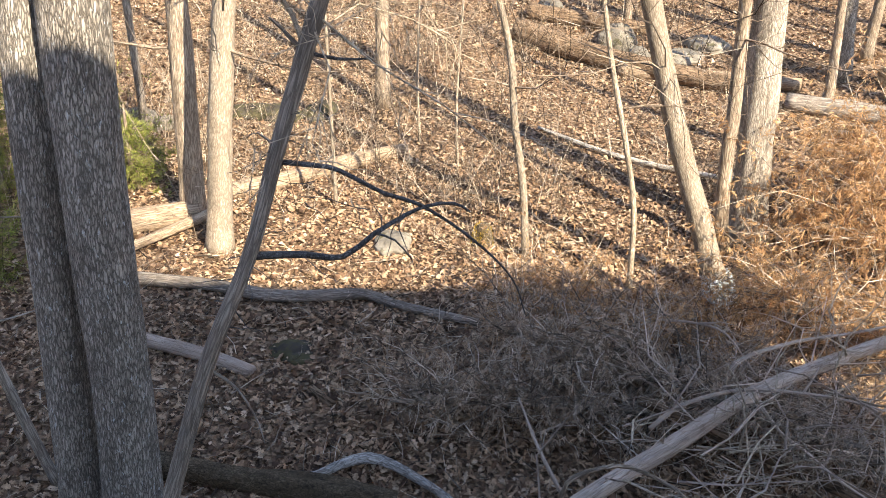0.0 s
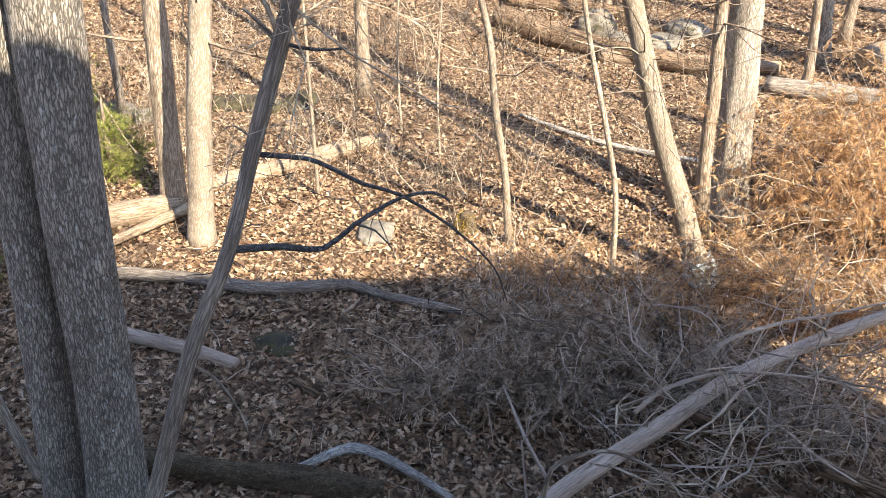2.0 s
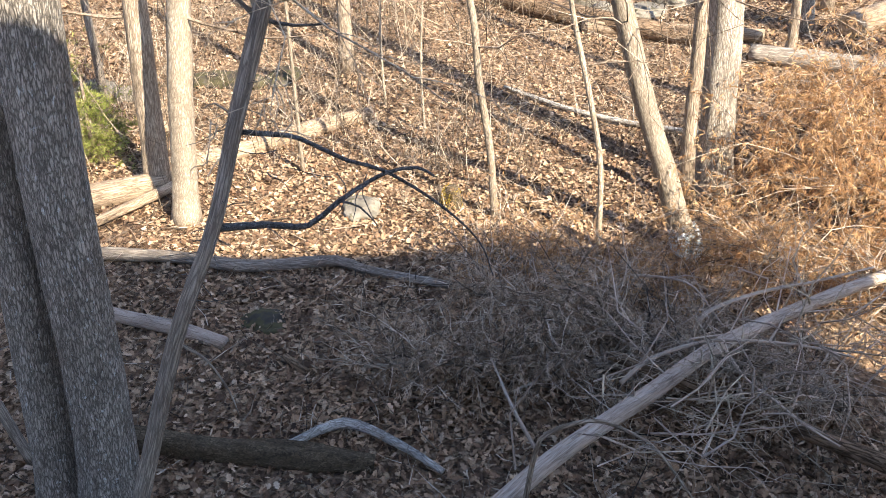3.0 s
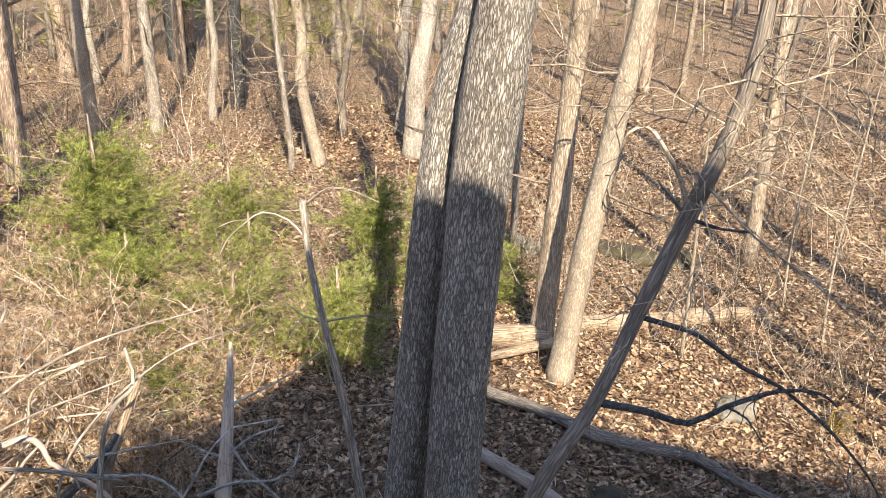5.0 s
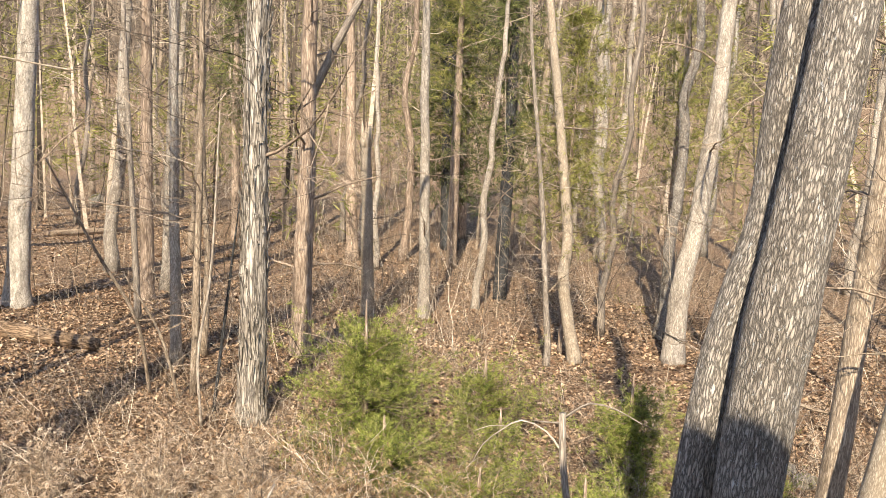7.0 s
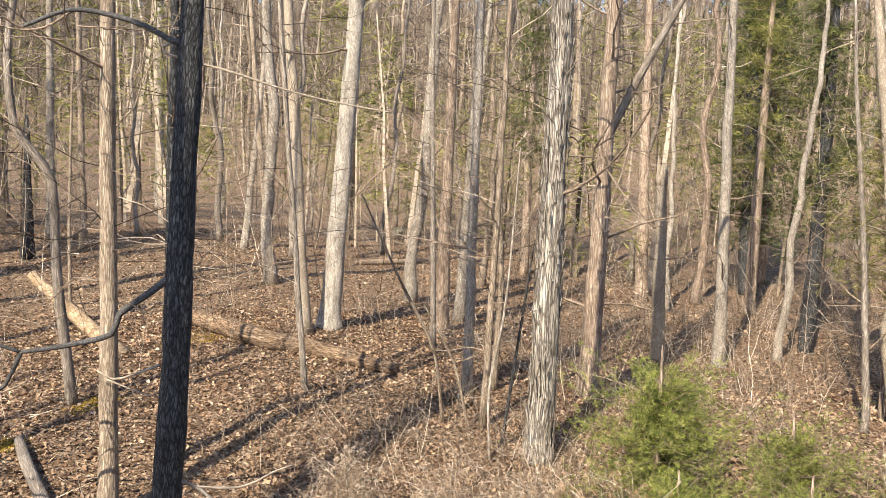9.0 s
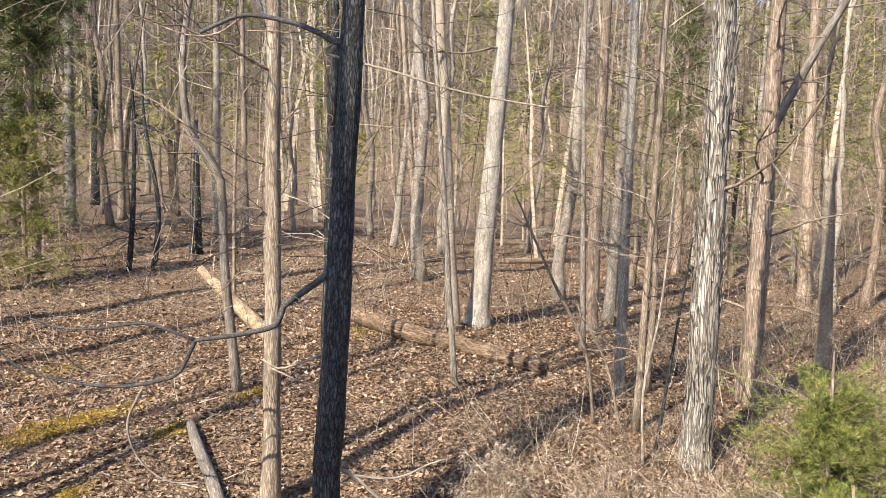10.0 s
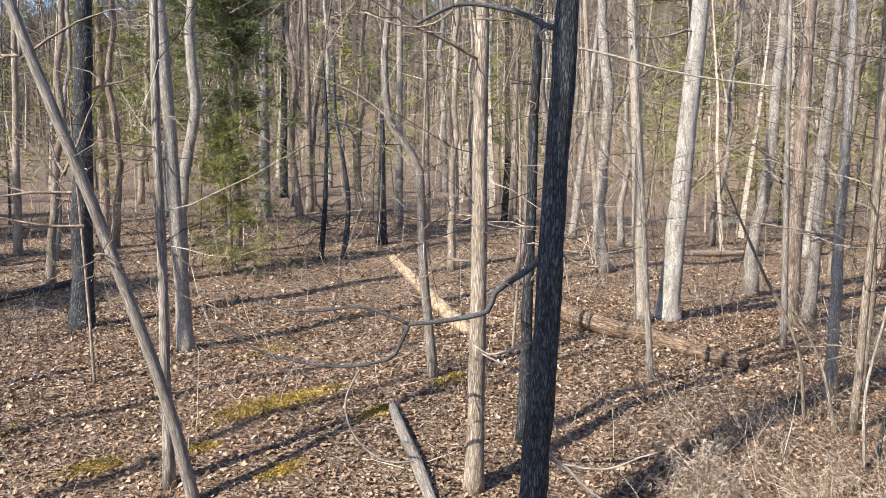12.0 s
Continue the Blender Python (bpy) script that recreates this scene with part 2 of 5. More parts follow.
def rock_material(name, low, high, moss_at):
    m, nt, b = mat_new(name, 0.9, 0.2)
    vec = mapped(nt)
    n1 = noise_tex(nt, vec, 3.0, 10, 0.65)
    col = ramp(nt, n1, [(0.3, tuple(0.5 * c for c in low)), (0.5, low), (0.7, high)])
    col = mix(nt, ramp(nt, noise_tex(nt, vec, 5.0, 6), [(moss_at, (0, 0, 0)), (moss_at + 0.08, (0.8, 0.8, 0.8))]), col, (0.085, 0.078, 0.035))
    nt.links.new(col, b.inputs["Base Color"])
    bump(nt, b, n1, 0.8, 0.06)
    return m


GROUND = ground_material()
ROCK = rock_material("lichened_grey_rock", (0.22, 0.20, 0.165), (0.37, 0.34, 0.29), 0.56)
ROCK_MOSS = rock_material("moss_covered_rock", (0.07, 0.062, 0.05), (0.15, 0.135, 0.11), 0.46)
WALL, _wt, _wb = mat_new("brown_house_siding", 0.8)
_wt.links.new(ramp(_wt, noise_tex(_wt, mapped(_wt, (1, 1, 9)), 1.2, 6), [(0.3, (0.10, 0.07, 0.05)), (0.7, (0.19, 0.14, 0.10))]), _wb.inputs["Base Color"])


# ---- mesh building ----
class Bag:
    """Collects tubes, leaves and sprays into one mesh."""

    def __init__(self):
        self.v, self.f, self.g, self.n = [], [], [], 0

    def add(self, verts, faces, grain=None):
        self.v.append(np.asarray(verts, float))
        self.g.append(self.v[-1] if grain is None else grain)
        self.f.extend([tuple(i + self.n for i in q) for q in faces])
        self.n += len(verts)

    def tube(self, pts, rads, sides=6, cap=True, wobble=0.0, freq=3.0):
        pts = np.asarray(pts, float)
        k = len(pts)
        rads = np.interp(np.linspace(0, 1, k), np.linspace(0, 1, len(rads)), rads)
        d = np.gradient(pts, axis=0)
        d /= np.linalg.norm(d, axis=1)[:, None] + 1e-9
        ref = np.array([1.0, 0, 0]) if abs(d[:, 0]).mean() < 0.8 else np.array([0, 1.0, 0])
        a = np.cross(d, ref)
        a /= np.linalg.norm(a, axis=1)[:, None] + 1e-9
        b = np.cross(d, a)
        th = np.arange(sides) * 2 * np.pi / sides
        r = np.repeat(rads[:, None], sides, 1)
        if wobble:
            for i in range(k):
                for j in range(sides):
                    c = Vector((math.cos(th[j]) * 1.7 + pts[0][0] * 3.1, math.sin(th[j]) * 1.7 + pts[0][1] * 2.3, pts[i][2] * freq * 0.4))
                    r[i, j] *= 1 + wobble * (noise.noise(c) + 0.5 * noise.noise(c * 2.7))
        ring = pts[:, None, :] + r[:, :, None] * (np.cos(th)[None, :, None] * a[:, None, :] + np.sin(th)[None, :, None] * b[:, None, :])
        faces = [(i * sides + j, i * sides + (j + 1) % sides, (i + 1) * sides + (j + 1) % sides, (i + 1) * sides + j) for i in range(k - 1) for j in range(sides)]
        if cap:
            faces.append(tuple(range((k - 1) * sides, k * sides)))
            faces.append(tuple(reversed(range(sides))))
        run = np.concatenate([[0], np.cumsum(np.linalg.norm(np.diff(pts, axis=0), axis=1))]) + pts[0].sum() * 3.7
        grain = np.stack([r * np.cos(th)[None, :], r * np.sin(th)[None, :], np.repeat(run[:, None], sides, 1)], 2)
        self.add(ring.reshape(-1, 3), faces, grain.reshape(-1, 3))

    def mesh(self, name, smooth=True):
        """The mesh, with 'grain': coordinates round and along each stem, for the bark."""
        me = bpy.data.meshes.new(name)
        me.from_pydata(np.concatenate(self.v).tolist() if self.v else [], [], self.f)
        if self.g:
            me.attributes.new("grain", "FLOAT_VECTOR", "POINT").data.foreach_set("vector", np.concatenate(self.g).astype(np.float32).ravel())
        if smooth:
            me.shade_smooth()
        me.update()
        return me


def curve(pts, step=0.25):
    """Points of a smooth line through a few points."""
    p = np.asarray(pts, float)
    if len(p) < 3:
        n = max(2, int(np.linalg.norm(p[-1] - p[0]) / step) + 1)
        return p[0] + (p[-1] - p[0]) * np.linspace(0, 1, n)[:, None]
    q = np.vstack([2 * p[0] - p[1], p, 2 * p[-1] - p[-2]])
    out = []
    for i in range(1, len(q) - 2):
        n = max(2, int(np.linalg.norm(q[i + 1] - q[i]) / step))
        for s in np.linspace(0, 1, n, endpoint=False):
            a, b, c, d = q[i - 1], q[i], q[i + 1], q[i + 2]
            out.append(0.5 * (2 * b + (c - a) * s + (2 * a - 5 * b + 4 * c - d) * s * s + (3 * b - a - 3 * c + d) * s ** 3))
    out.append(p[-1])
    return np.array(out)


def part(name, bag, material, parent, label="", smooth=True):
    me = bag.mesh(name, smooth)
    me.materials.append(material)
    ob = new(name, me)
    ob.parent = parent
    if label:
        ob["label"] = label
    return ob


def thing(name, x, y, z, label, category, group="", kind=""):
    ob = new(name)
    ob.location = (x, y, z)
    return tagged(ob, label, category, group, kind)


def wander(rng, start, way, length, steps, bend=0.25, lift=0.0):
    """A crooked line: a branch or a root."""
    p, d = [np.array(start, float)], np.array(way, float)
    d /= np.linalg.norm(d)
    for _ in range(steps):
        d = d + rng.normal(0, bend, 3) + np.array([0, 0, lift])
        d /= np.linalg.norm(d)
        p.append(p[-1] + d * length / steps)
    return np.array(p)


def ease(a, b, v):
    t = np.clip((v - a) / (b - a), 0, 1)
    return t * t * (3 - 2 * t)


def lie(x, y):
    """Height of the land: a valley floor before the camera, a bench to one side, and a slope beyond."""
    z = 1.5 * ease(-5, -15, x) * ease(24, 4, y) + 0.9 * ease(-14, -40, x)
    z = z + 1.6 * ease(13, 32, y) * (1 - 0.5 * ease(-2, -16, x)) + 2.4 * ease(30, 80, y)
    z = z + 1.2 * ease(3, 14, x) * ease(4, 18, y)
    z = z + 11.0 * ease(55, 200, np.hypot(x, y)) * ease(-60, -10, y)
    return z + 1.3 * ease(3, -4, y) * ease(-12, -3, x)


# ---- ground ----
def build_ground():
    rad = np.concatenate([[0.0], np.geomspace(1.0, 900, 160)])
    na = 320
    ang = np.linspace(0, 2 * np.pi, na, endpoint=False)
    vs, fs = [(0, 2, float(lie(np.array(0.0), np.array(2.0))))], []
    for r in rad[1:]:
        xs, ys = r * np.sin(ang), 2 + r * np.cos(ang)
        zs = lie(xs, ys)
        for x, y, z in zip(xs, ys, zs):
            k = 1.0 if r < 60 else 0.3
            z += k * (0.10 * noise.noise((x * 0.35, y * 0.35, 0)) + 0.05 * noise.noise((x * 1.1, y * 1.1, 4)) + (0.02 * noise.noise((x * 3.5, y * 3.5, 7)) if r < 40 else 0))
            vs.append((x, y, z))
    for j in range(na):
        fs.append((0, 1 + (j + 1) % na, 1 + j))
    for i in range(len(rad) - 2):
        o = 1 + i * na
        for j in range(na):
            k = (j + 1) % na
            fs.append((o + j, o + k, o + na + k, o + na + j))
    me = bpy.data.meshes.new("ground")
    me.from_pydata(vs, [], fs)
    me.shade_smooth()
    me.materials.append(GROUND)
    tagged(new("ground", me), "woodland floor covered in tan and brown fallen oak leaves", "ground", kind="structure")


build_ground()


def floor_z(x, y):
    return float(lie(np.array(float(x)), np.array(float(y)))) + 0.10 * noise.noise((x * 0.35, y * 0.35, 0)) + 0.05 * noise.noise((x * 1.1, y * 1.1, 4))


# ---- house behind the camera, whose shade lies on the valley floor ----
def build_house():
    b = Bag()
    y0, y1, x0, x1, xr = -1.9, -9.0, -2.08, 10.6, 1.64
    ze, zr = 6.2, 10.8
    b.add([(x0, y0, -1), (x1, y0, -1), (x1, y0, zr), (xr, y0, zr), (x0, y0, ze), (x0, y1, -1), (x1, y1, -1), (x1, y1, zr), (xr, y1, zr), (x0, y1, ze)],
          [(0, 1, 2, 3, 4), (9, 8, 7, 6, 5), (0, 4, 9, 5), (4, 3, 8, 9), (3, 2, 7, 8), (1, 6, 7, 2)])
    ob = new("wall_house", b.mesh("wall_house", False))
    ob.data.materials.append(WALL)
    tagged(ob, "brown boarded house wall and roof behind the viewer", "wall", kind="structure")


build_house()


# ---- leaves and twigs in bulk ----
def quads(bag, pts, group):
    """Many small leaves at once: pts is (count, corners, 3); group lists the faces of one leaf."""
    n, c, _ = pts.shape
    base = bag.n + np.arange(n) * c
    bag.v.append(pts.reshape(-1, 3))
    bag.g.append(bag.v[-1])
    for g in group:
        bag.f.extend(map(tuple, (base[:, None] + np.array(g)[None, :]).tolist()))
    bag.n += n * c


def unit(a):
    return a / (np.linalg.norm(a, axis=-1, keepdims=True) + 1e-9)


def needles(bag, rng, at, way, length, width, fan=5, spread=0.7):
    """A feathery spray at each place: leaflets fanned out from one foot, each widest in its middle."""
    n = len(at)
    way = unit(np.asarray(way))
    side = unit(np.cross(way, rng.normal(0, 1, (n, 3))))
    pts, faces = [np.asarray(at, float)], []
    for k in range(fan):
        a = spread * (k - (fan - 1) / 2) / max(1, (fan - 1) / 2)
        d = unit(way * math.cos(a) + side * math.sin(a) + rng.normal(0, 0.18, (n, 3)))
        w = unit(np.cross(d, rng.normal(0, 1, (n, 3)))) * width * 0.5
        s = length * rng.uniform(0.6, 1.4, (n, 1))
        mid = at + d * s * 0.55
        i = 1 + 3 * k
        pts += [mid - w, at + d * s, mid + w]
        faces.append((0, i, i + 1, i + 2))
    quads(bag, np.stack(pts, 1), faces)


def twigs(bag, rng, at, way, length, r, steps=3, bend=0.25, droop=0.0):
    """Many thin three-sided twigs at once, crooked and tapering."""
    n = len(at)
    d = unit(np.asarray(way, float))
    ln = np.asarray(length, float).reshape(-1, 1) * np.ones((n, 1))
    rr = np.asarray(r, float).reshape(-1, 1) * np.ones((n, 1))
    p, rings, ends = np.array(at, float), [], []
    for i in range(steps + 1):
        a = unit(np.cross(d, np.array([0.3, 0.5, 0.81])))
        b = np.cross(d, a)
        q = rr * (1 - 0.8 * i / steps)
        rings.append(np.stack([p + q * (math.cos(t) * a + math.sin(t) * b) for t in (0, 2.094, 4.189)], 1))
        ends.append((p.copy(), d.copy()))
        d = unit(d + rng.normal(0, bend, (n, 3)) - np.array([0, 0, droop]))
        p = p + d * ln / steps
    quads(bag, np.concatenate(rings, 1), [(i * 3 + j, i * 3 + (j + 1) % 3, i * 3 + 3 + (j + 1) % 3, i * 3 + 3 + j) for i in range(steps) for j in range(3)])
    return ends


# ---- trees ----
def grow(bag, rng, base, way, length, r, depth, sides=5, lift=0.05, bend=0.16, dense=1.0):
    """A limb with its side shoots."""
    steps = max(3, int(length / 0.35)) if depth > 1 else 4
    steps = min(steps, 9)
    p = wander(rng, base, way, length, steps, bend, lift)
    bag.tube(p, [r, r * 0.25], max(3, sides), cap=False)
    if depth <= 1:
        return
    for _ in range(int(dense * (3 + length * 1.3))):
        i = rng.integers(1, len(p))
        d = p[i] - p[i - 1]
        side = rng.normal(0, 1, 3)
        w = d / np.linalg.norm(d) * 0.7 + side / np.linalg.norm(side) * 0.8
        grow(bag, rng, p[i - 1] + d * rng.random(), w, length * rng.uniform(0.25, 0.55), max(0.0035, r * 0.5), depth - 1, 3, lift, bend, dense)


def tree(label, x, y, height, r, lean, material, seed, bends=(), limbs=6, first=0.16, top=0.35, sides=14, ridges=0.10, group="", spread=2.2, flare=1.35, dense=0.9, name="tree", category="tree", sway=0.035):
    """A bare tree: trunk from a flared foot along lean (metres sideways a metre up), with bends (height, dx, dy) off that line, and limbs."""
    rng = np.random.default_rng(seed)
    z0 = floor_z(x, y)
    root = thing(name, x, y, z0 - 0.06, label, category, group)
    hs = [0.0] + [b[0] for b in bends] + [height]
    off = {0.0: (0, 0), **{b[0]: b[1:] for b in bends}}
    last = bends[-1][1:] if bends else (0, 0)
    off[height] = last
    pts = curve([(lean[0] * h + off[h][0], lean[1] * h + off[h][1], h) for h in hs], 0.18 if sides > 10 else 0.4)
    h = pts[:, 2].copy()
    for q in pts:
        e = sway * min(1.0, q[2] / 1.5)
        q[0] += e * (noise.noise((q[2] * 0.55, seed * 1.7, 0)) + 0.4 * noise.noise((q[2] * 1.7, seed, 5)))
        q[1] += e * (noise.noise((q[2] * 0.55, seed * 1.7, 9)) + 0.4 * noise.noise((q[2] * 1.7, seed, 3)))
    rads = r * (1 - (1 - top) * np.clip(h / height, 0, 1)) * (1 + (flare - 1) * np.exp(-h / 0.35))
    b = Bag()
    b.tube(pts, rads, sides, True, ridges, 3.0)
    part("trunk", b, material, root)
    for i in range(limbs):
        f = first + (1 - first) * (i + rng.random() * 0.8) / max(1, limbs)
        k = min(len(pts) - 2, int(f * (len(pts) - 1)))
        a = rng.random() * 6.283
        bb = Bag()
        ln = spread * rng.uniform(0.6, 1.3) * (1.25 - 0.6 * f)
        grow(bb, rng, pts[k], (math.cos(a), math.sin(a), rng.uniform(-0.1, 0.8)), ln, min(0.035, rads[k] * rng.uniform(0.12, 0.25)), 3, 4, 0.02, 0.15, dense)
        part("branch", bb, BARK_TWIG, root)
    n = 17 if group == "woodland trees" else 36
    f = max(first, 0.25) + (0.95 - max(first, 0.25)) * rng.random(n) ** 1.5
    k = np.minimum((f * (len(pts) - 1)).astype(int), len(pts) - 2)
    tw = Bag()
    ln = spread * rng.uniform(0.5, 1.2, n)
    ends = twigs(tw, rng, pts[k], np.stack([rng.normal(0, 1, n), rng.normal(0, 1, n), rng.uniform(-0.2, 0.7, n)], 1), ln, 0.0045 + 0.0016 * ln, 5, 0.26)
    for _ in range(3):
        i = rng.integers(1, 5)
        sub = twigs(tw, rng, ends[i][0], unit(ends[i][1] + rng.normal(0, 0.6, (n, 3))), ln * rng.uniform(0.25, 0.6, n), 0.0042, 2, 0.25)
        twigs(tw, rng, sub[1][0], unit(sub[1][1] + rng.normal(0, 0.7, (n, 3))), ln * rng.uniform(0.15, 0.35, n), 0.0035, 1)
    tagged(part("twig_spray", tw, TWIG, root, smooth=False), kind="stuff")
    return root


def stem(root, pts, rads, material, sides=10, name="trunk", step=0.15, wobble=0.08, label=""):
    b = Bag()
    b.tube(curve(pts, step), rads, sides, True, wobble)
    return part(name, b, material, root, label)


# twin oak close to the camera
def twin_oak():
    x, y = -2.5, 5.0
    root = thing("twin_oak", x, y, -0.05, "two-stemmed grey oak with furrowed bark standing in leaf litter", "tree")
    at = lambda *q: curve([(u - x, v - y, w + 0.05) for u, v, w in q], 0.10)
    R = at((-2.42, 4.94, -0.05), (-2.34, 4.96, 0.66), (-2.26, 4.98, 1.8), (-2.22, 5.0, 3.0), (-2.16, 5.02, 4.1), (-2.09, 5.04, 4.85), (-2.03, 5.07, 5.4), (-1.93, 5.11, 6.36), (-1.7, 5.2, 9.0), (-1.4, 5.3, 15))
    L = at((-2.84, 5.05, -0.05), (-2.79, 5.07, 0.6), (-2.69, 5.12, 2.0), (-2.62, 5.15, 3.2), (-2.53, 5.20, 4.3), (-2.42, 5.24, 4.9), (-2.32, 5.30, 5.4), (-2.27, 5.32, 6.4), (-2.1, 5.6, 9.0), (-2.2, 6.2, 15))
    zs = [0, 0.7, 1.8, 3.0, 4.2, 4.8, 5.3, 6.4, 9.0, 15.0]
    for pts, rr in ((R, [0.27, 0.222, 0.207, 0.20, 0.205, 0.212, 0.188, 0.165, 0.15, 0.09]), (L, [0.22, 0.172, 0.155, 0.145, 0.135, 0.13, 0.128, 0.125, 0.1, 0.06])):
        b = Bag()
        b.tube(pts, np.interp(pts[:, 2], zs, rr), 34, True, 0.06, 2.0)
        part("trunk", b, BARK_OAK, root)
    rng = np.random.default_rng(4)
    for i in range(5):
        b = Bag()
        grow(b, rng, R[80 + 11 * i], (rng.normal(), rng.normal(), 0.5), 3.0, 0.06, 3)
        part("branch", b, BARK_TWIG, root)


twin_oak()

tree("tan-barked straight tree lit by low sun beside a log", -3.47, 11.03, 15, 0.172, (0.046, 0.015), BARK_TAN, 11)
tree("pale smooth-barked leaning tree beside a fallen log", -2.87, 10.03, 15, 0.16, (0.09, -0.03), BARK_PALE, 12, ((2.5, 0.05, 0.0), (6, 0.25, 0.0)))
tree("slim grey tree on the far slope", -1.0, 15.74, 14, 0.135, (0.001, 0.0), BARK_TAN, 13, sides=10)
tree("pale leaning tree with a white lichened foot", 3.61, 8.97, 13, 0.14, (-0.27, 0.11), BARK_PALE, 14, ((1.2, -0.12, 0.04), (4, -0.3, 0.1)))
tree("slender tan tree beside a larger trunk", 3.97, 10.28, 12, 0.097, (-0.077, 0.03), BARK_TAN, 15, ((1.5, -0.05, 0), (3, 0.02, 0)), sides=10)
tree("stout pale grey tree above brown dead brush", 4.49, 10.75, 16, 0.245, (-0.079, 0.033), BARK_WHITE, 16)
tree("thin crooked tree by a fallen log", 7.32, 15.21, 12, 0.09, (-0.098, 0.047), BARK_TAN, 17, ((1.5, 0.1, 0),), sides=8)
tree("grey furrowed tree on the slope", 8.02, 16.23, 15, 0.16, (-0.1, 0.05), BARK_OAK, 18, sides=10)
tree("small pale tree on the slope", 8.78, 16.99, 13, 0.115, (0.002, -0.001), BARK_TAN, 19, sides=8)
tree("small grey tree near rocks", 4.55, 20.12, 13, 0.1, (-0.039, 0.009), BARK_TAN, 20, sides=8)
tree("thin dark tree beyond the log", -5.18, 14.41, 11, 0.075, (0.007, 0.003), BARK_GREY, 21, sides=8)
tree("shaggy hickory with long peeling bark plates", -11.47, 7.85, 17, 0.222, (0.003, 0.004), BARK_HICKORY, 31, ridges=0.16, sides=18)
tree("red cedar with stringy bark and dead side limbs", -13.9, 10.75, 14, 0.21, (0.007, 0.009), BARK_CEDAR, 32, limbs=13, first=0.13, spread=1.9, dense=0.6)
tree("pale broken-topped cedar trunk", -17.4, 15.9, 5.0, 0.18, (-0.027, -0.028), BARK_PALE, 33, limbs=3, top=0.8)
tree("straight grey tree above the young cedars", -16.46, 17.2, 15, 0.165, (-0.023, -0.021), BARK_WHITE, 34)
tree("reddish cedar trunk in thick woods", -24.64, 21.72, 15, 0.242, (-0.022, -0.024), BARK_CEDAR, 35, limbs=13, first=0.13, spread=1.9, dense=0.6, sides=10)
tree("pale crooked tree with a spreading foot", -11.14, 16.95, 13, 0.15, (-0.12, -0.08), BARK_PALE, 37, ((2, -0.1, -0.05), (4, 0.1, 0.05)))
tree("thin leaning grey stem", -11.38, 16.08, 9, 0.08, (-0.094, -0.063), BARK_GREY, 38, ((1.5, 0.1, 0.05),), sides=8)
tree("grey tree banded by shade", -9.55, 18.85, 16, 0.255, (0.045, 0.022), BARK_WHITE, 39, ((2, -0.05, 0), (5, 0.15, 0.1)))
tree("slim grey lichened tree", -14.17, 8.06, 13, 0.105, (-0.005, -0.007), BARK_WHITE, 40, sides=10)
tree("very thin pale tree", -14.36, 8.76, 10, 0.068, (-0.002, -0.003), BARK_TAN, 41, ((2, 0.05, 0.05), (4, -0.03, 0)), sides=8)
tree("orange-brown cedar trunk with snapped side limbs", -19.85, 10.55, 14, 0.18, (0.002, 0.003), BARK_CEDAR, 42, limbs=13, first=0.13, spread=1.9, dense=0.6)
tree("far grey bent tree", -32.5, 18.5, 13, 0.19, (0.03, 0.05), BARK_WHITE, 43, sides=8)
tree("large chalky white oak with a flared foot", -19.9, 7.41, 18, 0.255, (0.023, 0.056), BARK_CHALK, 44, flare=1.6)
tree("pale forked tree before the white oak", -19.4, 6.62, 13, 0.172, (-0.025, -0.066), BARK_PALE, 45, sides=10)
tree("far leaning grey tree", -32.86, 8.81, 13, 0.154, (0.024, 0.089), BARK_WHITE, 46, sides=8)
tree("far bent tan tree", -28.8, 8.5, 13, 0.136, (-0.022, -0.073), BARK_TAN, 47, ((2, 0, 0.1), (4, -0.1, 0.05)), sides=8)
tree("far straight grey tree among leaves", -31.47, 2.92, 15, 0.13, (-0.002, -0.017), BARK_TAN, 48, sides=8)
tree("far dark trunk in open woods", -49.7, -3.2, 15, 0.22, (0, 0.008), BARK_DARK_SHADED, 49, sides=8)
tree("distant pale trunk in open woods", -52.0, 9.0, 18, 0.3, (0, 0), BARK_WHITE, 50, sides=8)
tree("crooked grey tree with a sharp elbow", -15.3, 1.21, 11, 0.09, (0, 0), BARK_GREY, 51, ((1.7, -0.02, -0.17), (2.7, -0.03, -0.25), (3.7, -0.04, -0.30), (4.15, -0.07, -0.55), (4.6, -0.11, -0.83), (5.6, -0.115, -0.88), (6.5, -0.10, -0.79), (8, -0.1, -0.6)), sides=10, flare=1.15)
tree("thin grey stem before the white oak", -14.82, 5.03, 11, 0.062, (-0.032, -0.078), BARK_GREY, 62, sides=8, flare=1.1)
tree("thin dark stem beside the orange-brown cedar", -17.66, 9.15, 12, 0.075, (-0.019, -0.032), BARK_DEAD, 63, sides=8)
tree("grey leaning trunk behind the orange-brown cedar", -21.43, 11.99, 14, 0.17, (0.011, 0.03), BARK_WHITE, 64, sides=10)
tree("slim tan stem near the hickory", -12.71, 7.53, 11, 0.07, (0.011, 0.016), BARK_TAN, 65, ((3, -0.08, 0.05),), sides=8, flare=1.1)
tree("straight pale tree with furrowed bark", -11.5, 1.28, 14, 0.121, (0, -0.003), BARK_TAN, 52, ((3, 0.0, 0.04),))
tree("dark grey furrowed oak in leaves", -19.56, -5.92, 16, 0.235, (-0.013, 0.04), BARK_DARK_SHADED, 53)
tree("thin dark tree crossed by a leaning pole", -11.83, -2.71, 13, 0.074, (0, -0.003), BARK_GREY, 54, sides=10)
tree("grey ridged tree in open woods", -17.58, -3.42, 15, 0.15, (0.007, -0.044), BARK_WHITE, 55)
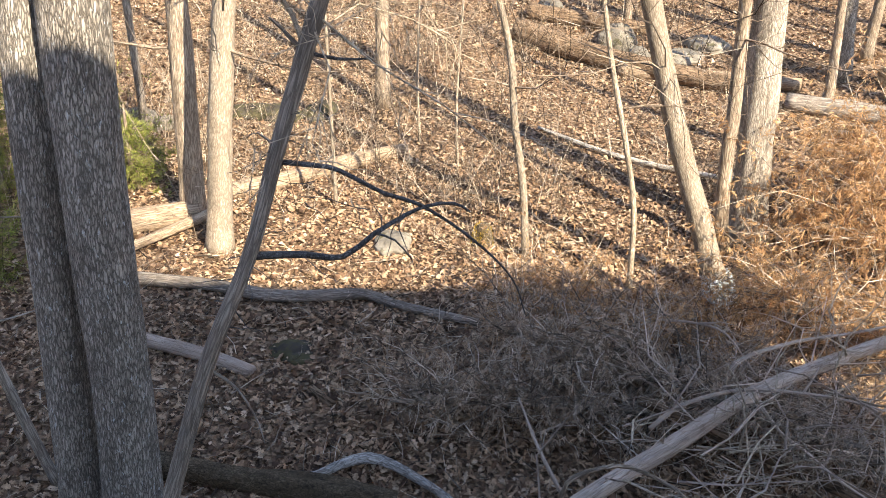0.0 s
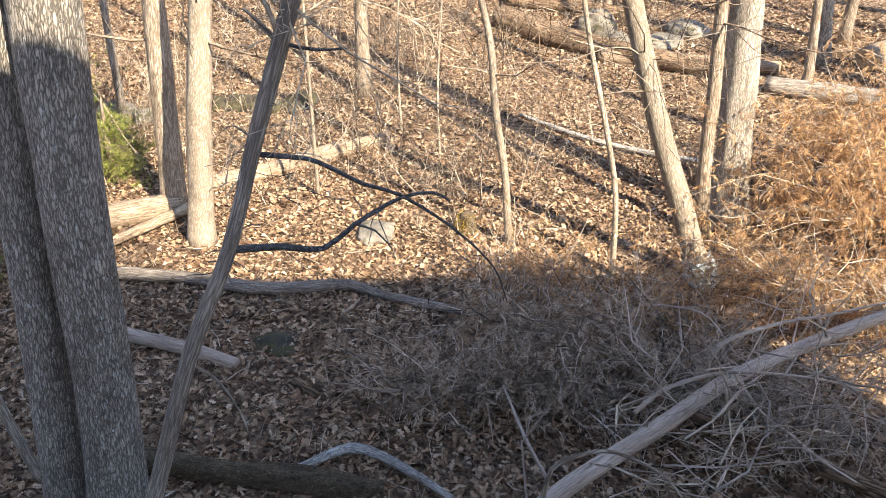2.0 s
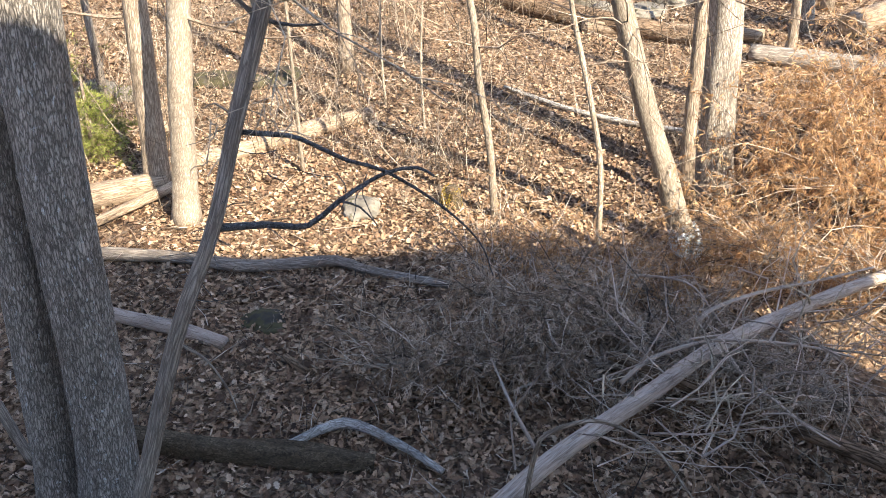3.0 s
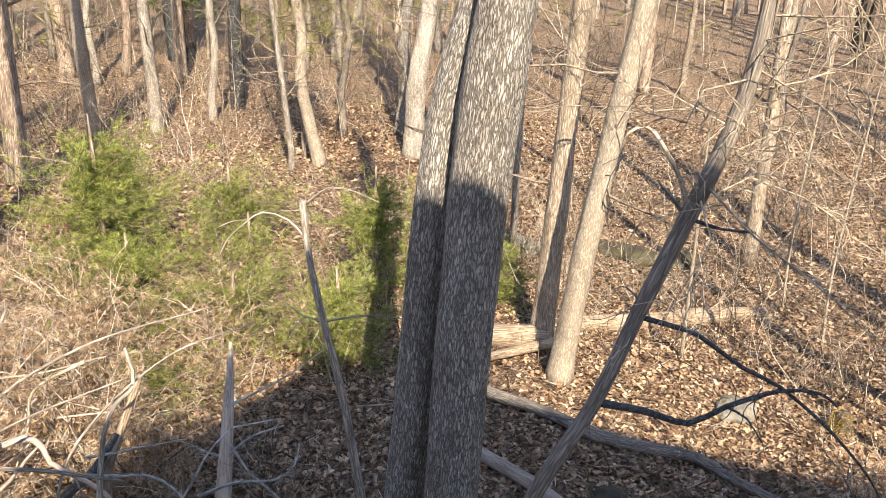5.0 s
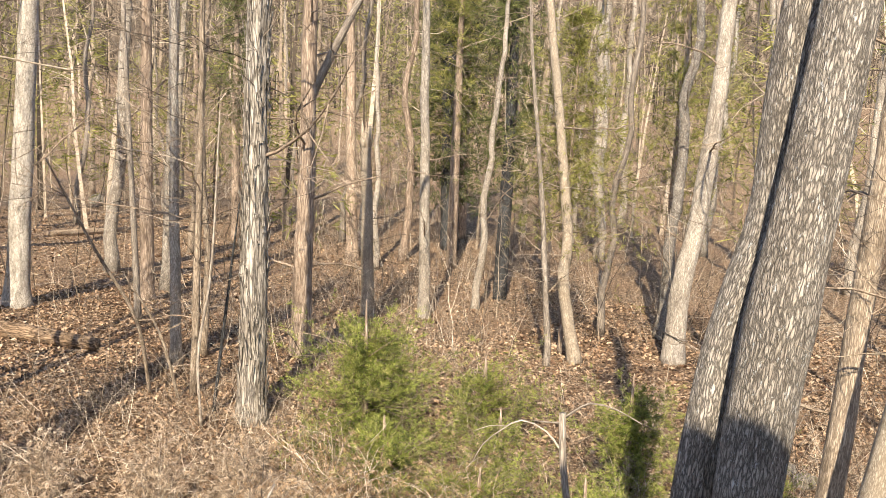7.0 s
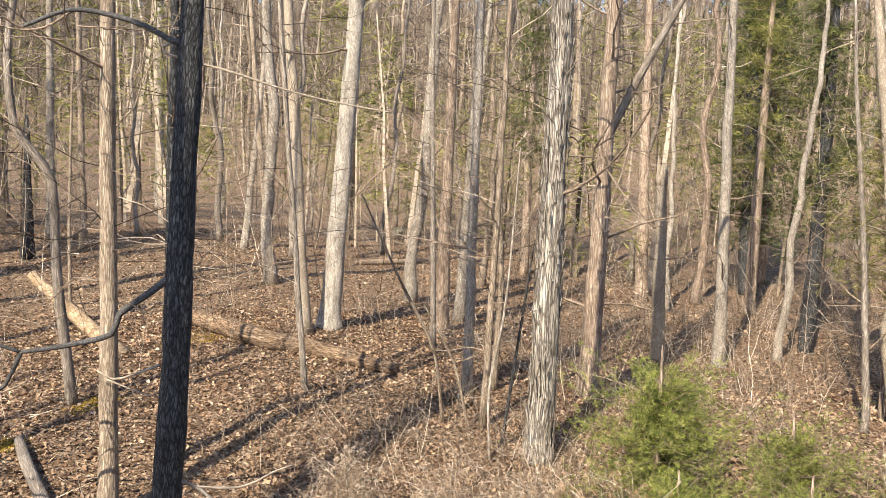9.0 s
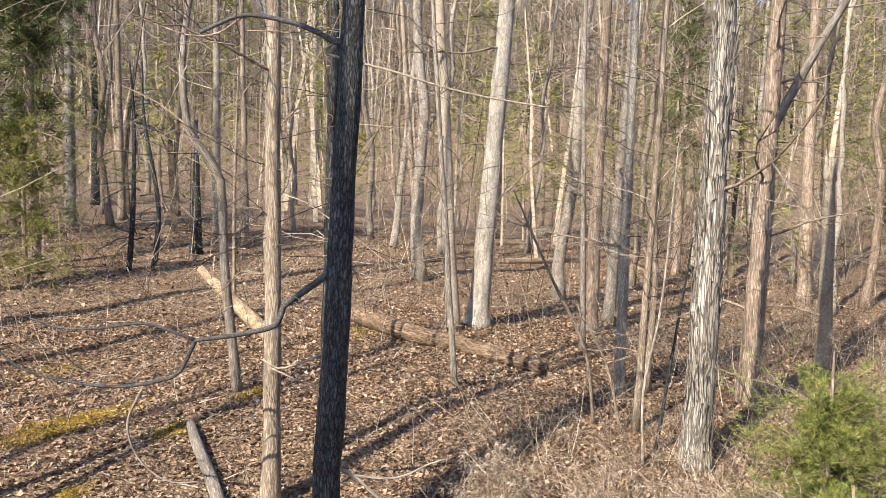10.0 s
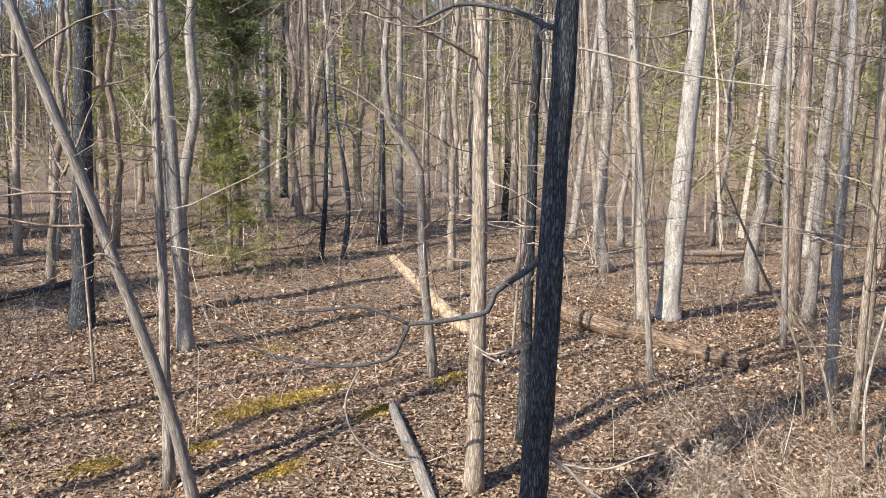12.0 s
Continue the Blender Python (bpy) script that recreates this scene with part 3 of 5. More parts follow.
tree("far dark trunk with evergreen boughs", -37.4, -3.36, 17, 0.235, (-0.001, 0.008), BARK_OAK, 56, sides=8)
tree("far pale trunk in open woods", -39.99, -1.52, 17, 0.17, (0, -0.012), BARK_TAN, 57, sides=8)
# the shade on this trunk is put into its colour by the dark bark
tree("far grey tree beyond the leaning log", -30.04, 1.16, 4.55, 0.19, (0, 0.003), BARK_DARK_SHADED, 58, sides=8)
tree("far slim grey tree", -34.1, 2.09, 15, 0.175, (0, 0.001), BARK_WHITE, 59, sides=8)
# shade on this stem painted in with the dark bark
tree("thin shaded tree behind a dark trunk", -12.63, 2.2, 13, 0.09, (0.003, 0.014), BARK_DARK_SHADED, 60, sides=10)
tree("far thin tan tree in woods", -28.0, -10.1, 14, 0.13, (-0.012, 0.03), BARK_TAN, 61, sides=8)


# ---- litter and undergrowth ----
def floors(xs, ys):
    z = lie(xs, ys)
    return np.array([float(c) + 0.10 * noise.noise((a * 0.35, b * 0.35, 0)) + 0.05 * noise.noise((a * 1.1, b * 1.1, 4)) + 0.02 * noise.noise((a * 3.5, b * 3.5, 7)) for a, b, c in zip(xs, ys, z)])


def stuff(name, bag, material, label, category, smooth=False):
    ob = new(name, bag.mesh(name, smooth))
    ob.data.materials.append(material)
    return tagged(ob, label, category, kind="stuff")


def litter(name, seed, count, x0, x1, y0, y1, size):
    rng = np.random.default_rng(seed)
    xs, ys = rng.uniform(x0, x1, count), rng.uniform(y0, y1, count)
    at = np.stack([xs, ys, floors(xs, ys) + rng.uniform(0.0, 0.035, count)], 1)
    yaw = rng.uniform(0, 6.283, count)
    tilt = rng.normal(0, 0.38, (count, 2))
    f = np.stack([np.cos(yaw), np.sin(yaw), tilt[:, 0]], 1)
    s = np.stack([-np.sin(yaw), np.cos(yaw), tilt[:, 1]], 1)
    up = np.array([0, 0, 1.0])
    L = (size * rng.uniform(0.6, 1.35, count))[:, None]
    W = L * rng.uniform(0.3, 0.75, count)[:, None]
    curl = L * rng.uniform(-0.15, 0.7, count)[:, None]
    b = Bag()
    if name == "oak_leaf_litter":
        rim = [(-1.0, 0.0, 0.0), (-0.45, 0.75, 0.6), (-0.25, 0.4, 0.35), (0.15, 1.0, 0.9), (0.4, 0.5, 0.6), (0.7, 0.7, 0.8), (1.0, 0.0, 0.5)]
        half = lambda k: [at + f * L * u + s * W * v * k + up * curl * w for u, v, w in rim[1:-1]]
        pts = np.stack([at - f * L, *half(1), at + f * L + up * curl * 0.5, *half(-1)], 1)
        quads(b, pts, [(0, 6, 5, 4, 3, 2, 1), (0, 7, 8, 9, 10, 11, 6)])
    else:
        quads(b, np.stack([at - f * L, at + s * W * 1.2 + up * curl, at + f * L, at - s * W * 1.2 + up * curl * 0.7], 1), [(0, 2, 1), (0, 3, 2)])
    return stuff(name, b, DEAD_LEAF, "curled tan and brown oak leaves lying on the ground", "leaf litter")


litter("oak_leaf_litter", 1, 20000, -4.6, 4.4, 4.0, 8.4, 0.042)
litter("leaf_litter", 7, 36000, -7.0, 6.5, 8.2, 13.0, 0.037)
litter("leaf_litter", 8, 9000, -8.0, -4.4, 3.6, 8.4, 0.042)
litter("leaf_litter", 2, 30000, -6, 10, 13.0, 24, 0.043)
litter("leaf_litter", 3, 78000, -22, -7.0, -7, 11, 0.036)
litter("leaf_litter", 4, 34000, -38, -14, -12, 24, 0.052)
litter("leaf_litter", 5, 14000, -14, -5, 11, 24, 0.055)
litter("leaf_litter", 6, 9000, -9, 9, -1.8, 3.6, 0.038)


def sticks(seed, count, x0, x1, y0, y1, long):
    """Fallen twigs lying about."""
    rng = np.random.default_rng(seed)
    xs, ys = rng.uniform(x0, x1, count), rng.uniform(y0, y1, count)
    a = rng.uniform(0, 6.283, count)
    b = Bag()
    ends = twigs(b, rng, np.stack([xs, ys, floors(xs, ys) + 0.03], 1), np.stack([np.cos(a), np.sin(a), rng.normal(0.06, 0.08, count)], 1), long * rng.uniform(0.3, 1.2, count), rng.uniform(0.003, 0.010, count), 4, 0.14)
    twigs(b, rng, ends[2][0], unit(ends[2][1] + rng.normal(0, 0.5, (count, 3))), long * 0.4, 0.004, 3, 0.2)
    stuff("fallen_twigs", b, TWIG, "broken bare twigs lying on fallen leaves", "twigs")


sticks(61, 1300, -6, 7, 4, 14, 0.65)
sticks(62, 900, -24, -8, -8, 12, 0.7)
sticks(63, 500, -5, 10, 14, 24, 0.9)


def scrub(name, seed, count, x0, x1, y0, y1, h0, h1, r, material=None, shoots=4, lean=0.35, clump=0.0):
    """Thin bare stems with side shoots, standing up out of the leaves."""
    rng = np.random.default_rng(seed)
    xs, ys = rng.uniform(x0, x1, count), rng.uniform(y0, y1, count)
    if clump:
        c = rng.integers(0, max(1, count // 9), count)
        xs, ys = xs[c] + rng.normal(0, clump, count), ys[c] + rng.normal(0, clump, count)
    at = np.stack([xs, ys, floors(xs, ys) - 0.03], 1)
    up = np.stack([rng.normal(0, lean, count), rng.normal(0, lean, count), np.ones(count)], 1)
    h = rng.uniform(h0, h1, count) * rng.uniform(0.5, 1, count)
    b = Bag()
    ends = twigs(b, rng, at, up, h, r * (0.5 + h / h1), 4, 0.14)
    for k in range(shoots):
        i = rng.integers(1, 4)
        p, d = ends[i]
        q, e = ends[i + 1]
        p = p + (q - p) * rng.random((count, 1))
        w = unit(d + unit(rng.normal(0, 1, (count, 3))) * 1.1)
        sub = twigs(b, rng, p, w, h * rng.uniform(0.2, 0.55, count), r * 0.5, 2, 0.22)
        twigs(b, rng, sub[1][0], unit(sub[1][1] + rng.normal(0, 0.7, (count, 3))), h * rng.uniform(0.1, 0.3, count), r * 0.4, 1, 0.25)
    return stuff(name, b, material or TWIG, "thin bare grey-brown shrub stems and twigs in leaf litter", "undergrowth")


scrub("undergrowth", 101, 480, -6, 6, 11, 22, 0.6, 2.5, 0.006)
scrub("undergrowth", 112, 520, -7.5, 1, 11, 19, 0.4, 2.0, 0.006, clump=0.5)
scrub("undergrowth", 102, 520, -0.5, 8, 9, 13, 0.3, 0.9, 0.0045, clump=0.3)
scrub("undergrowth", 103, 1200, -13, -5, 5.2, 15, 0.3, 1.4, 0.005, shoots=4, lean=0.6, clump=0.4)
scrub("undergrowth", 104, 820, -26, -10, -9, 12, 0.3, 1.7, 0.005)
scrub("undergrowth", 105, 430, -22, -9, 9, 24, 0.5, 2.6, 0.007, clump=0.5)
scrub("undergrowth", 106, 190, -44, -19, -14, 30, 1.5, 7.0, 0.010, shoots=8, lean=0.15)
scrub("undergrowth", 107, 520, -12, 16, 17, 36, 0.5, 3.5, 0.009, TWIG_FAR, clump=0.6)
scrub("undergrowth", 108, 420, -4.5, 3, 5.2, 9.5, 0.15, 0.5, 0.0035, lean=0.9)
scrub("undergrowth", 109, 320, -9.5, -4.2, 3.0, 6.5, 0.5, 1.5, 0.006, shoots=5, lean=0.8, clump=0.35)
scrub("undergrowth", 110, 220, -30, -8, 16, 42, 1.5, 7.0, 0.010, shoots=8, lean=0.15)
scrub("undergrowth", 111, 270, -36, -17, -13, 0, 0.6, 2.5, 0.008, TWIG_FAR, lean=0.7, clump=0.6)


# ---- evergreens, living and dead ----
def cedar(label, x, y, height, width, seed, leaf, branches=60, density=26, size=0.11, wide=0.022, low=0.03, group="", trunk_r=0.05, mat=None, lean=(0, 0), name="cedar", category="cedar"):
    rng = np.random.default_rng(seed)
    z = floor_z(x, y)
    root = thing(name, x, y, z - 0.04, label, category, group)
    top = np.array([lean[0] * height, lean[1] * height, height])
    b = Bag()
    b.tube(curve([(0, 0, 0), tuple(top * 0.5 + rng.normal(0, 0.03, 3)), tuple(top)], 0.3), [trunk_r * 1.3, trunk_r, trunk_r * 0.2], 8, True, 0.06)
    part("trunk", b, mat or BARK_CEDAR, root)
    f = low + (1 - low) * rng.random(branches) ** 0.85
    a = rng.random(branches) * 6.283
    ln = width * 0.5 * (1.12 - f) ** 0.75 * rng.uniform(0.55, 1.3, branches)
    if group == "young cedars":
        f = low + 0.75 * rng.random(branches)
        ln = width * 0.5 * np.sqrt(np.clip(1.05 - (f / 0.85) ** 2, 0.08, 1)) * rng.uniform(0.45, 1.2, branches)
    at = top[None, :] * f[:, None]
    lobe = 0.70 + 0.62 * np.sin(a * 3 + f * 9 + seed) * np.sin(f * 17 + seed * 2.0)
    ln = ln * lobe
    fine = group == "young cedars"
    way = np.stack([np.cos(a), np.sin(a), rng.uniform(-0.2, 0.55, branches) if fine else rng.uniform(-0.2, 0.3, branches)], 1)
    tw, fo = Bag(), Bag()
    ends = twigs(tw, rng, at, way, ln, 0.006 + 0.004 * ln, 4, 0.16)
    for k in range(7 if fine else 5):
        i = rng.integers(1, 5, branches)
        P = np.array([ends[i[j]][0][j] for j in range(branches)])
        D = np.array([ends[i[j]][1][j] for j in range(branches)])
        Q = np.array([ends[i[j] - 1][0][j] for j in range(branches)])
        p = Q + (P - Q) * rng.random((branches, 1))
        sub = twigs(tw, rng, p, unit(D * 0.8 + rng.normal(0, 0.55, (branches, 3)) * np.array([1, 1, 0.55 if fine else 0.35]) + np.array([0, 0, 0.1 if fine else -0.05])), 0.12 + ln * rng.uniform(0.18, 0.4, branches), 0.0035, 2 if fine else 1, 0.2)
        for _ in range(max(1, density // (9 if fine else 14)) * (2 if fine else 1)):
            m = rng.integers(0, 2 if fine else 1)
            u = sub[m][0] + (sub[m + 1][0] - sub[m][0]) * rng.random((branches, 1)) + rng.normal(0, 0.02, (branches, 3))
            needles(fo, rng, u, unit(sub[m + 1][1] * 0.8 + rng.normal(0, 0.4, (branches, 3))), size * (0.68 if fine else 1.0), wide * (0.34 if fine else 0.6), 6 if fine else 5, 0.95)
    tagged(part("brushwood", tw, BARK_TWIG, root, smooth=False), kind="stuff")
    tagged(part("foliage", fo, leaf, root, smooth=False), kind="stuff")
    return root


G1 = "young cedars"
cedar("bushy green young cedar among bare brush", -9.7, 8.7, 2.6, 3.6, 201, CEDAR_GREEN, 150, 42, 0.12, 0.022, group=G1)
cedar("sprawling green young cedar among brown twigs", -8.4, 7.9, 1.5, 3.2, 202, CEDAR_GREEN, 100, 36, 0.12, 0.022, group=G1)
cedar("dark green young cedar partly in shade", -6.5, 11.4, 2.2, 2.6, 203, CEDAR_GREEN, 90, 40, 0.11, 0.022, group=G1)
cedar("low green young cedar beside a broken sapling", -5.9, 9.2, 1.4, 2.6, 204, CEDAR_GREEN, 90, 40, 0.11, 0.022, group=G1)
cedar("small green cedar in grey brush", -9.3, 11.2, 1.6, 2.8, 205, CEDAR_GREEN, 80, 30, 0.11, 0.022, group=G1)
cedar("low green cedar sprigs in dead brush", -7.0, 6.6, 0.9, 2.2, 206, CEDAR_GREEN, 60, 24, 0.10, 0.02, group=G1)
cedar("yellow-green thin cedar above brush", -11.9, 17.4, 8.5, 4.6, 207, PINE_YELLOW, 190, 60, 0.15, 0.024, 0.30, group="evergreens in the woods")
cedar("small bright green cedar behind the grey trunks", -4.6, 12.0, 1.4, 1.8, 208, CEDAR_GREEN, 45, 28, 0.11, 0.02, group=G1)
cedar("low green cedar beside the tan trunk", -5.6, 13.0, 1.6, 2.2, 209, CEDAR_GREEN, 50, 26, 0.12, 0.022, group=G1)
cedar("spreading green cedar beneath the hickory", -10.9, 10.3, 1.5, 2.8, 210, CEDAR_GREEN, 70, 28, 0.12, 0.022, group=G1)
cedar("small sprawling cedar in rust-brown brush", -7.2, 8.6, 1.2, 2.6, 220, CEDAR_GREEN, 80, 28, 0.11, 0.02, group=G1)
cedar("loose green cedar sprays before the trunks", -7.9, 9.9, 1.5, 2.8, 221, CEDAR_GREEN, 70, 26, 0.11, 0.02, group=G1)
G2 = "evergreens in the woods"
cedar("tall thin evergreen with dark hanging boughs", -25.0, 28.5, 15, 7, 211, PINE_GREEN, 170, 56, 0.28, 0.045, 0.2, G2, 0.2)
cedar("tall evergreen with sparse boughs", -21.5, 24.0, 13, 5.5, 212, PINE_YELLOW, 130, 44, 0.24, 0.03, 0.35, G2, 0.16)
cedar("tall thin green evergreen among grey trunks", -28.6, -3.6, 13, 8.0, 213, PINE_GREEN, 210, 72, 0.32, 0.05, 0.28, G2, 0.14)
cedar("tall sparse evergreen behind an oak", -32.0, -8.5, 12, 7.0, 214, PINE_YELLOW, 160, 44, 0.26, 0.04, 0.2, G2, 0.14)
cedar("small drooping evergreen in dead brush", -25.2, -3.4, 4.4, 4.4, 215, PINE_YELLOW, 140, 60, 0.17, 0.03, 0.08, G2, 0.06)
cedar("tall sparse evergreen among far trunks", -40.0, 8.0, 13, 6.0, 216, PINE_YELLOW, 100, 14, 0.3, 0.035, 0.3, G2, 0.15)
cedar("green evergreen behind red cedars", -30.0, 20.0, 12, 5.5, 217, PINE_GREEN, 120, 44, 0.26, 0.035, 0.3, G2, 0.15)
# the next four stand out of view, added to shade the left ground
cedar("unseen dense evergreen added to cast shade over leaves", -17.5, -15.0, 10, 6.5, 222, PINE_GREEN, 160, 72, 0.3, 0.06, 0.1, G2, 0.15)
cedar("unseen dense evergreen added to shade the woods", -22.0, -18.5, 11, 6.5, 223, PINE_GREEN, 160, 72, 0.3, 0.06, 0.1, G2, 0.15)
cedar("unseen broad dense evergreen added to shade the leaves", -26.0, -20.5, 11, 7.0, 224, PINE_GREEN, 160, 72, 0.3, 0.07, 0.05, G2, 0.15)
cedar("unseen tall dense evergreen added to shade the far leaves", -31.0, -24.0, 12, 7.0, 225, PINE_GREEN, 160, 72, 0.3, 0.07, 0.05, G2, 0.15)
cedar("dark dense evergreen with heavy low boughs", -23.7, 26.33, 16, 6.0, 226, PINE_GREEN, 320, 72, 0.26, 0.045, 0.12, G2, 0.30, BARK_DARK_SHADED, (-0.036, -0.031))
cedar("tall green evergreen with drooping boughs over brush", -17.2, 21.6, 13, 5.5, 227, PINE_GREEN, 200, 60, 0.22, 0.036, 0.22, G2, 0.18, BARK_DARK_SHADED)
cedar("thin evergreen behind the grey banded tree", -13.5, 26.0, 13, 6.5, 218, PINE_YELLOW, 200, 44, 0.24, 0.034, 0.2, G2, 0.15)
cedar("sparse green evergreen on the slope", -5.5, 27.0, 12, 6.0, 219, PINE_GREEN, 120, 44, 0.25, 0.032, 0.3, G2, 0.15)


def fallen_crown(label, foot, tip, rise, width, seed, leaf, branches, density, r=0.08, material=None, size=0.08, wide=0.0078, droop=0.05, name="fallen_cedar", thick=1.0):
    """A dead cedar lying on the ground: bare trunk, side limbs and clinging dry foliage."""
    rng = np.random.default_rng(seed)
    z0 = floor_z(*foot)
    root = thing(name, foot[0], foot[1], z0, label, "fallen cedar")
    end = np.array([tip[0] - foot[0], tip[1] - foot[1], floor_z(*tip) - z0 + rise])
    line = curve([(0, 0, r), tuple(end * 0.5 + np.array([0, 0, 0.1])), tuple(end)], 0.2)
    b = Bag()
    b.tube(line, [r, r * 0.7, r * 0.2], 9, True, 0.06)
    part("trunk", b, material or BARK_GREY, root)
    i = rng.integers(1, len(line) - 1, branches)
    at = line[i] + rng.normal(0, 0.02, (branches, 3))
    along = unit(end)[None, :]
    side = rng.normal(0, 1, (branches, 3))
    side[:, 2] = np.abs(side[:, 2]) * 0.8
    way = unit(side) + along * 0.45
    ln = width * rng.uniform(0.35, 1.0, branches)
    tw, fo = Bag(), Bag()
    ends = twigs(tw, rng, at, way, ln, thick * (0.006 + 0.006 * ln), 5, 0.22, droop)
    shoots = 8
    for q in range(shoots):
        k = rng.integers(1, 6, branches)
        P = np.array([ends[k[j]][0][j] for j in range(branches)])
        Q = np.array([ends[k[j] - 1][0][j] for j in range(branches)])
        D = np.array([ends[k[j]][1][j] for j in range(branches)])
        p = Q + (P - Q) * rng.random((branches, 1))
        sub = twigs(tw, rng, p, unit(D * 0.8 + rng.normal(0, 0.6, D.shape)), ln * rng.uniform(0.2, 0.5, branches), thick * 0.0055, 3, 0.28, droop * 2)
        for _ in range(max(1, round(0.72 * density / shoots))):
            m = rng.integers(0, 3)
            u = sub[m][0] + (sub[m + 1][0] - sub[m][0]) * rng.random((branches, 1)) + rng.normal(0, 0.035, (branches, 3))
            u[:, 2] = np.maximum(u[:, 2], 0.03)
            needles(fo, rng, u, unit(sub[m + 1][1] * 0.5 + rng.normal(0, 0.45, D.shape) - np.array([0, 0, 0.55])), size, wide, 5, 0.6)
    tagged(part("brushwood", tw, TWIG_GREY, root, "bare grey dead twigs", smooth=False), kind="stuff")
    tagged(part("foliage", fo, leaf, root, smooth=False), kind="stuff")
    return root


fallen_crown("fallen dead cedar with dense rust-brown foliage", (9.0, 8.4), (4.7, 9.4), 0.9, 2.0, 301, CEDAR_BROWN, 180, 72, thick=0.55, size=0.095, wide=0.0105)
fallen_crown("fallen dead cedar with rust-brown foliage beside a stout trunk", (9.4, 10.4), (5.5, 10.5), 1.2, 1.8, 302, CEDAR_BROWN, 180, 72, thick=0.55, size=0.095, wide=0.0105)
fallen_crown("fallen dead cedar with brown needles in dark brush", (6.8, 6.8), (3.6, 8.2), 0.6, 1.5, 303, CEDAR_BROWN, 140, 56, thick=0.7)
fallen_crown("fallen dead cedar with grey-brown twigs and thin foliage", (4.2, 5.9), (0.6, 7.4), 0.6, 1.4, 304, CEDAR_GREYBROWN, 190, 32, thick=0.95)
fallen_crown("fallen dead cedar top with tangled grey twigs", (2.6, 6.6), (-0.4, 6.4), 0.4, 1.1, 305, CEDAR_GREYBROWN, 160, 24, thick=0.95)
fallen_crown("dead brown cedar brush in the hollow", (3.6, 7.7), (0.9, 8.2), 0.5, 1.1, 306, CEDAR_BROWN, 120, 32, thick=0.7)
fallen_crown("rust-brown dead brush before green cedars", (-6.6, 5.9), (-8.6, 7.0), 0.7, 1.4, 307, CEDAR_TAN, 120, 40, thick=0.7)
fallen_crown("dry brown brush heap with grey twigs", (-5.2, 5.4), (-7.6, 4.9), 0.9, 1.5, 308, CEDAR_TAN, 130, 56, thick=0.8)
fallen_crown("dry grey brush heap below the hickory", (-8.0, 4.4), (-10.4, 5.6), 0.35, 0.9, 309, CEDAR_GREYBROWN, 110, 40, thick=0.8)
fallen_crown("rust-brown brush tangled below the viewer", (-4.9, 3.2), (-6.9, 3.9), 0.9, 1.3, 311, CEDAR_TAN, 120, 60, thick=0.7)
fallen_crown("rust-brown dead cedar branches between green cedars", (-6.2, 7.3), (-7.9, 8.6), 0.6, 1.2, 312, CEDAR_TAN, 100, 36, thick=0.7)


fallen_crown("dry tan brush heap on the slope below", (-8.8, 3.4), (-11.2, 4.4), 0.35, 0.9, 313, CEDAR_GREYBROWN, 110, 40, thick=0.8)
fallen_crown("dry brown brush heap between stems", (-10.4, 6.9), (-8.2, 5.7), 0.45, 1.0, 314, CEDAR_GREYBROWN, 120, 44, thick=0.8)
scrub("undergrowth", 113, 420, -14, -8.5, 3.0, 8.0, 0.3, 1.2, 0.005, lean=0.7, clump=0.4)


# ---- dead leaning tree and snags close to the camera ----
def limb(root, pts, r0, r1, material=None, sides=7, name="branch", step=0.08):
    b = Bag()
    b.tube(curve(pts, step), [r0, (r0 + r1) * 0.5, r1], sides, True, 0.08, 5)
    return part(name, b, material or BARK_GREY, root)


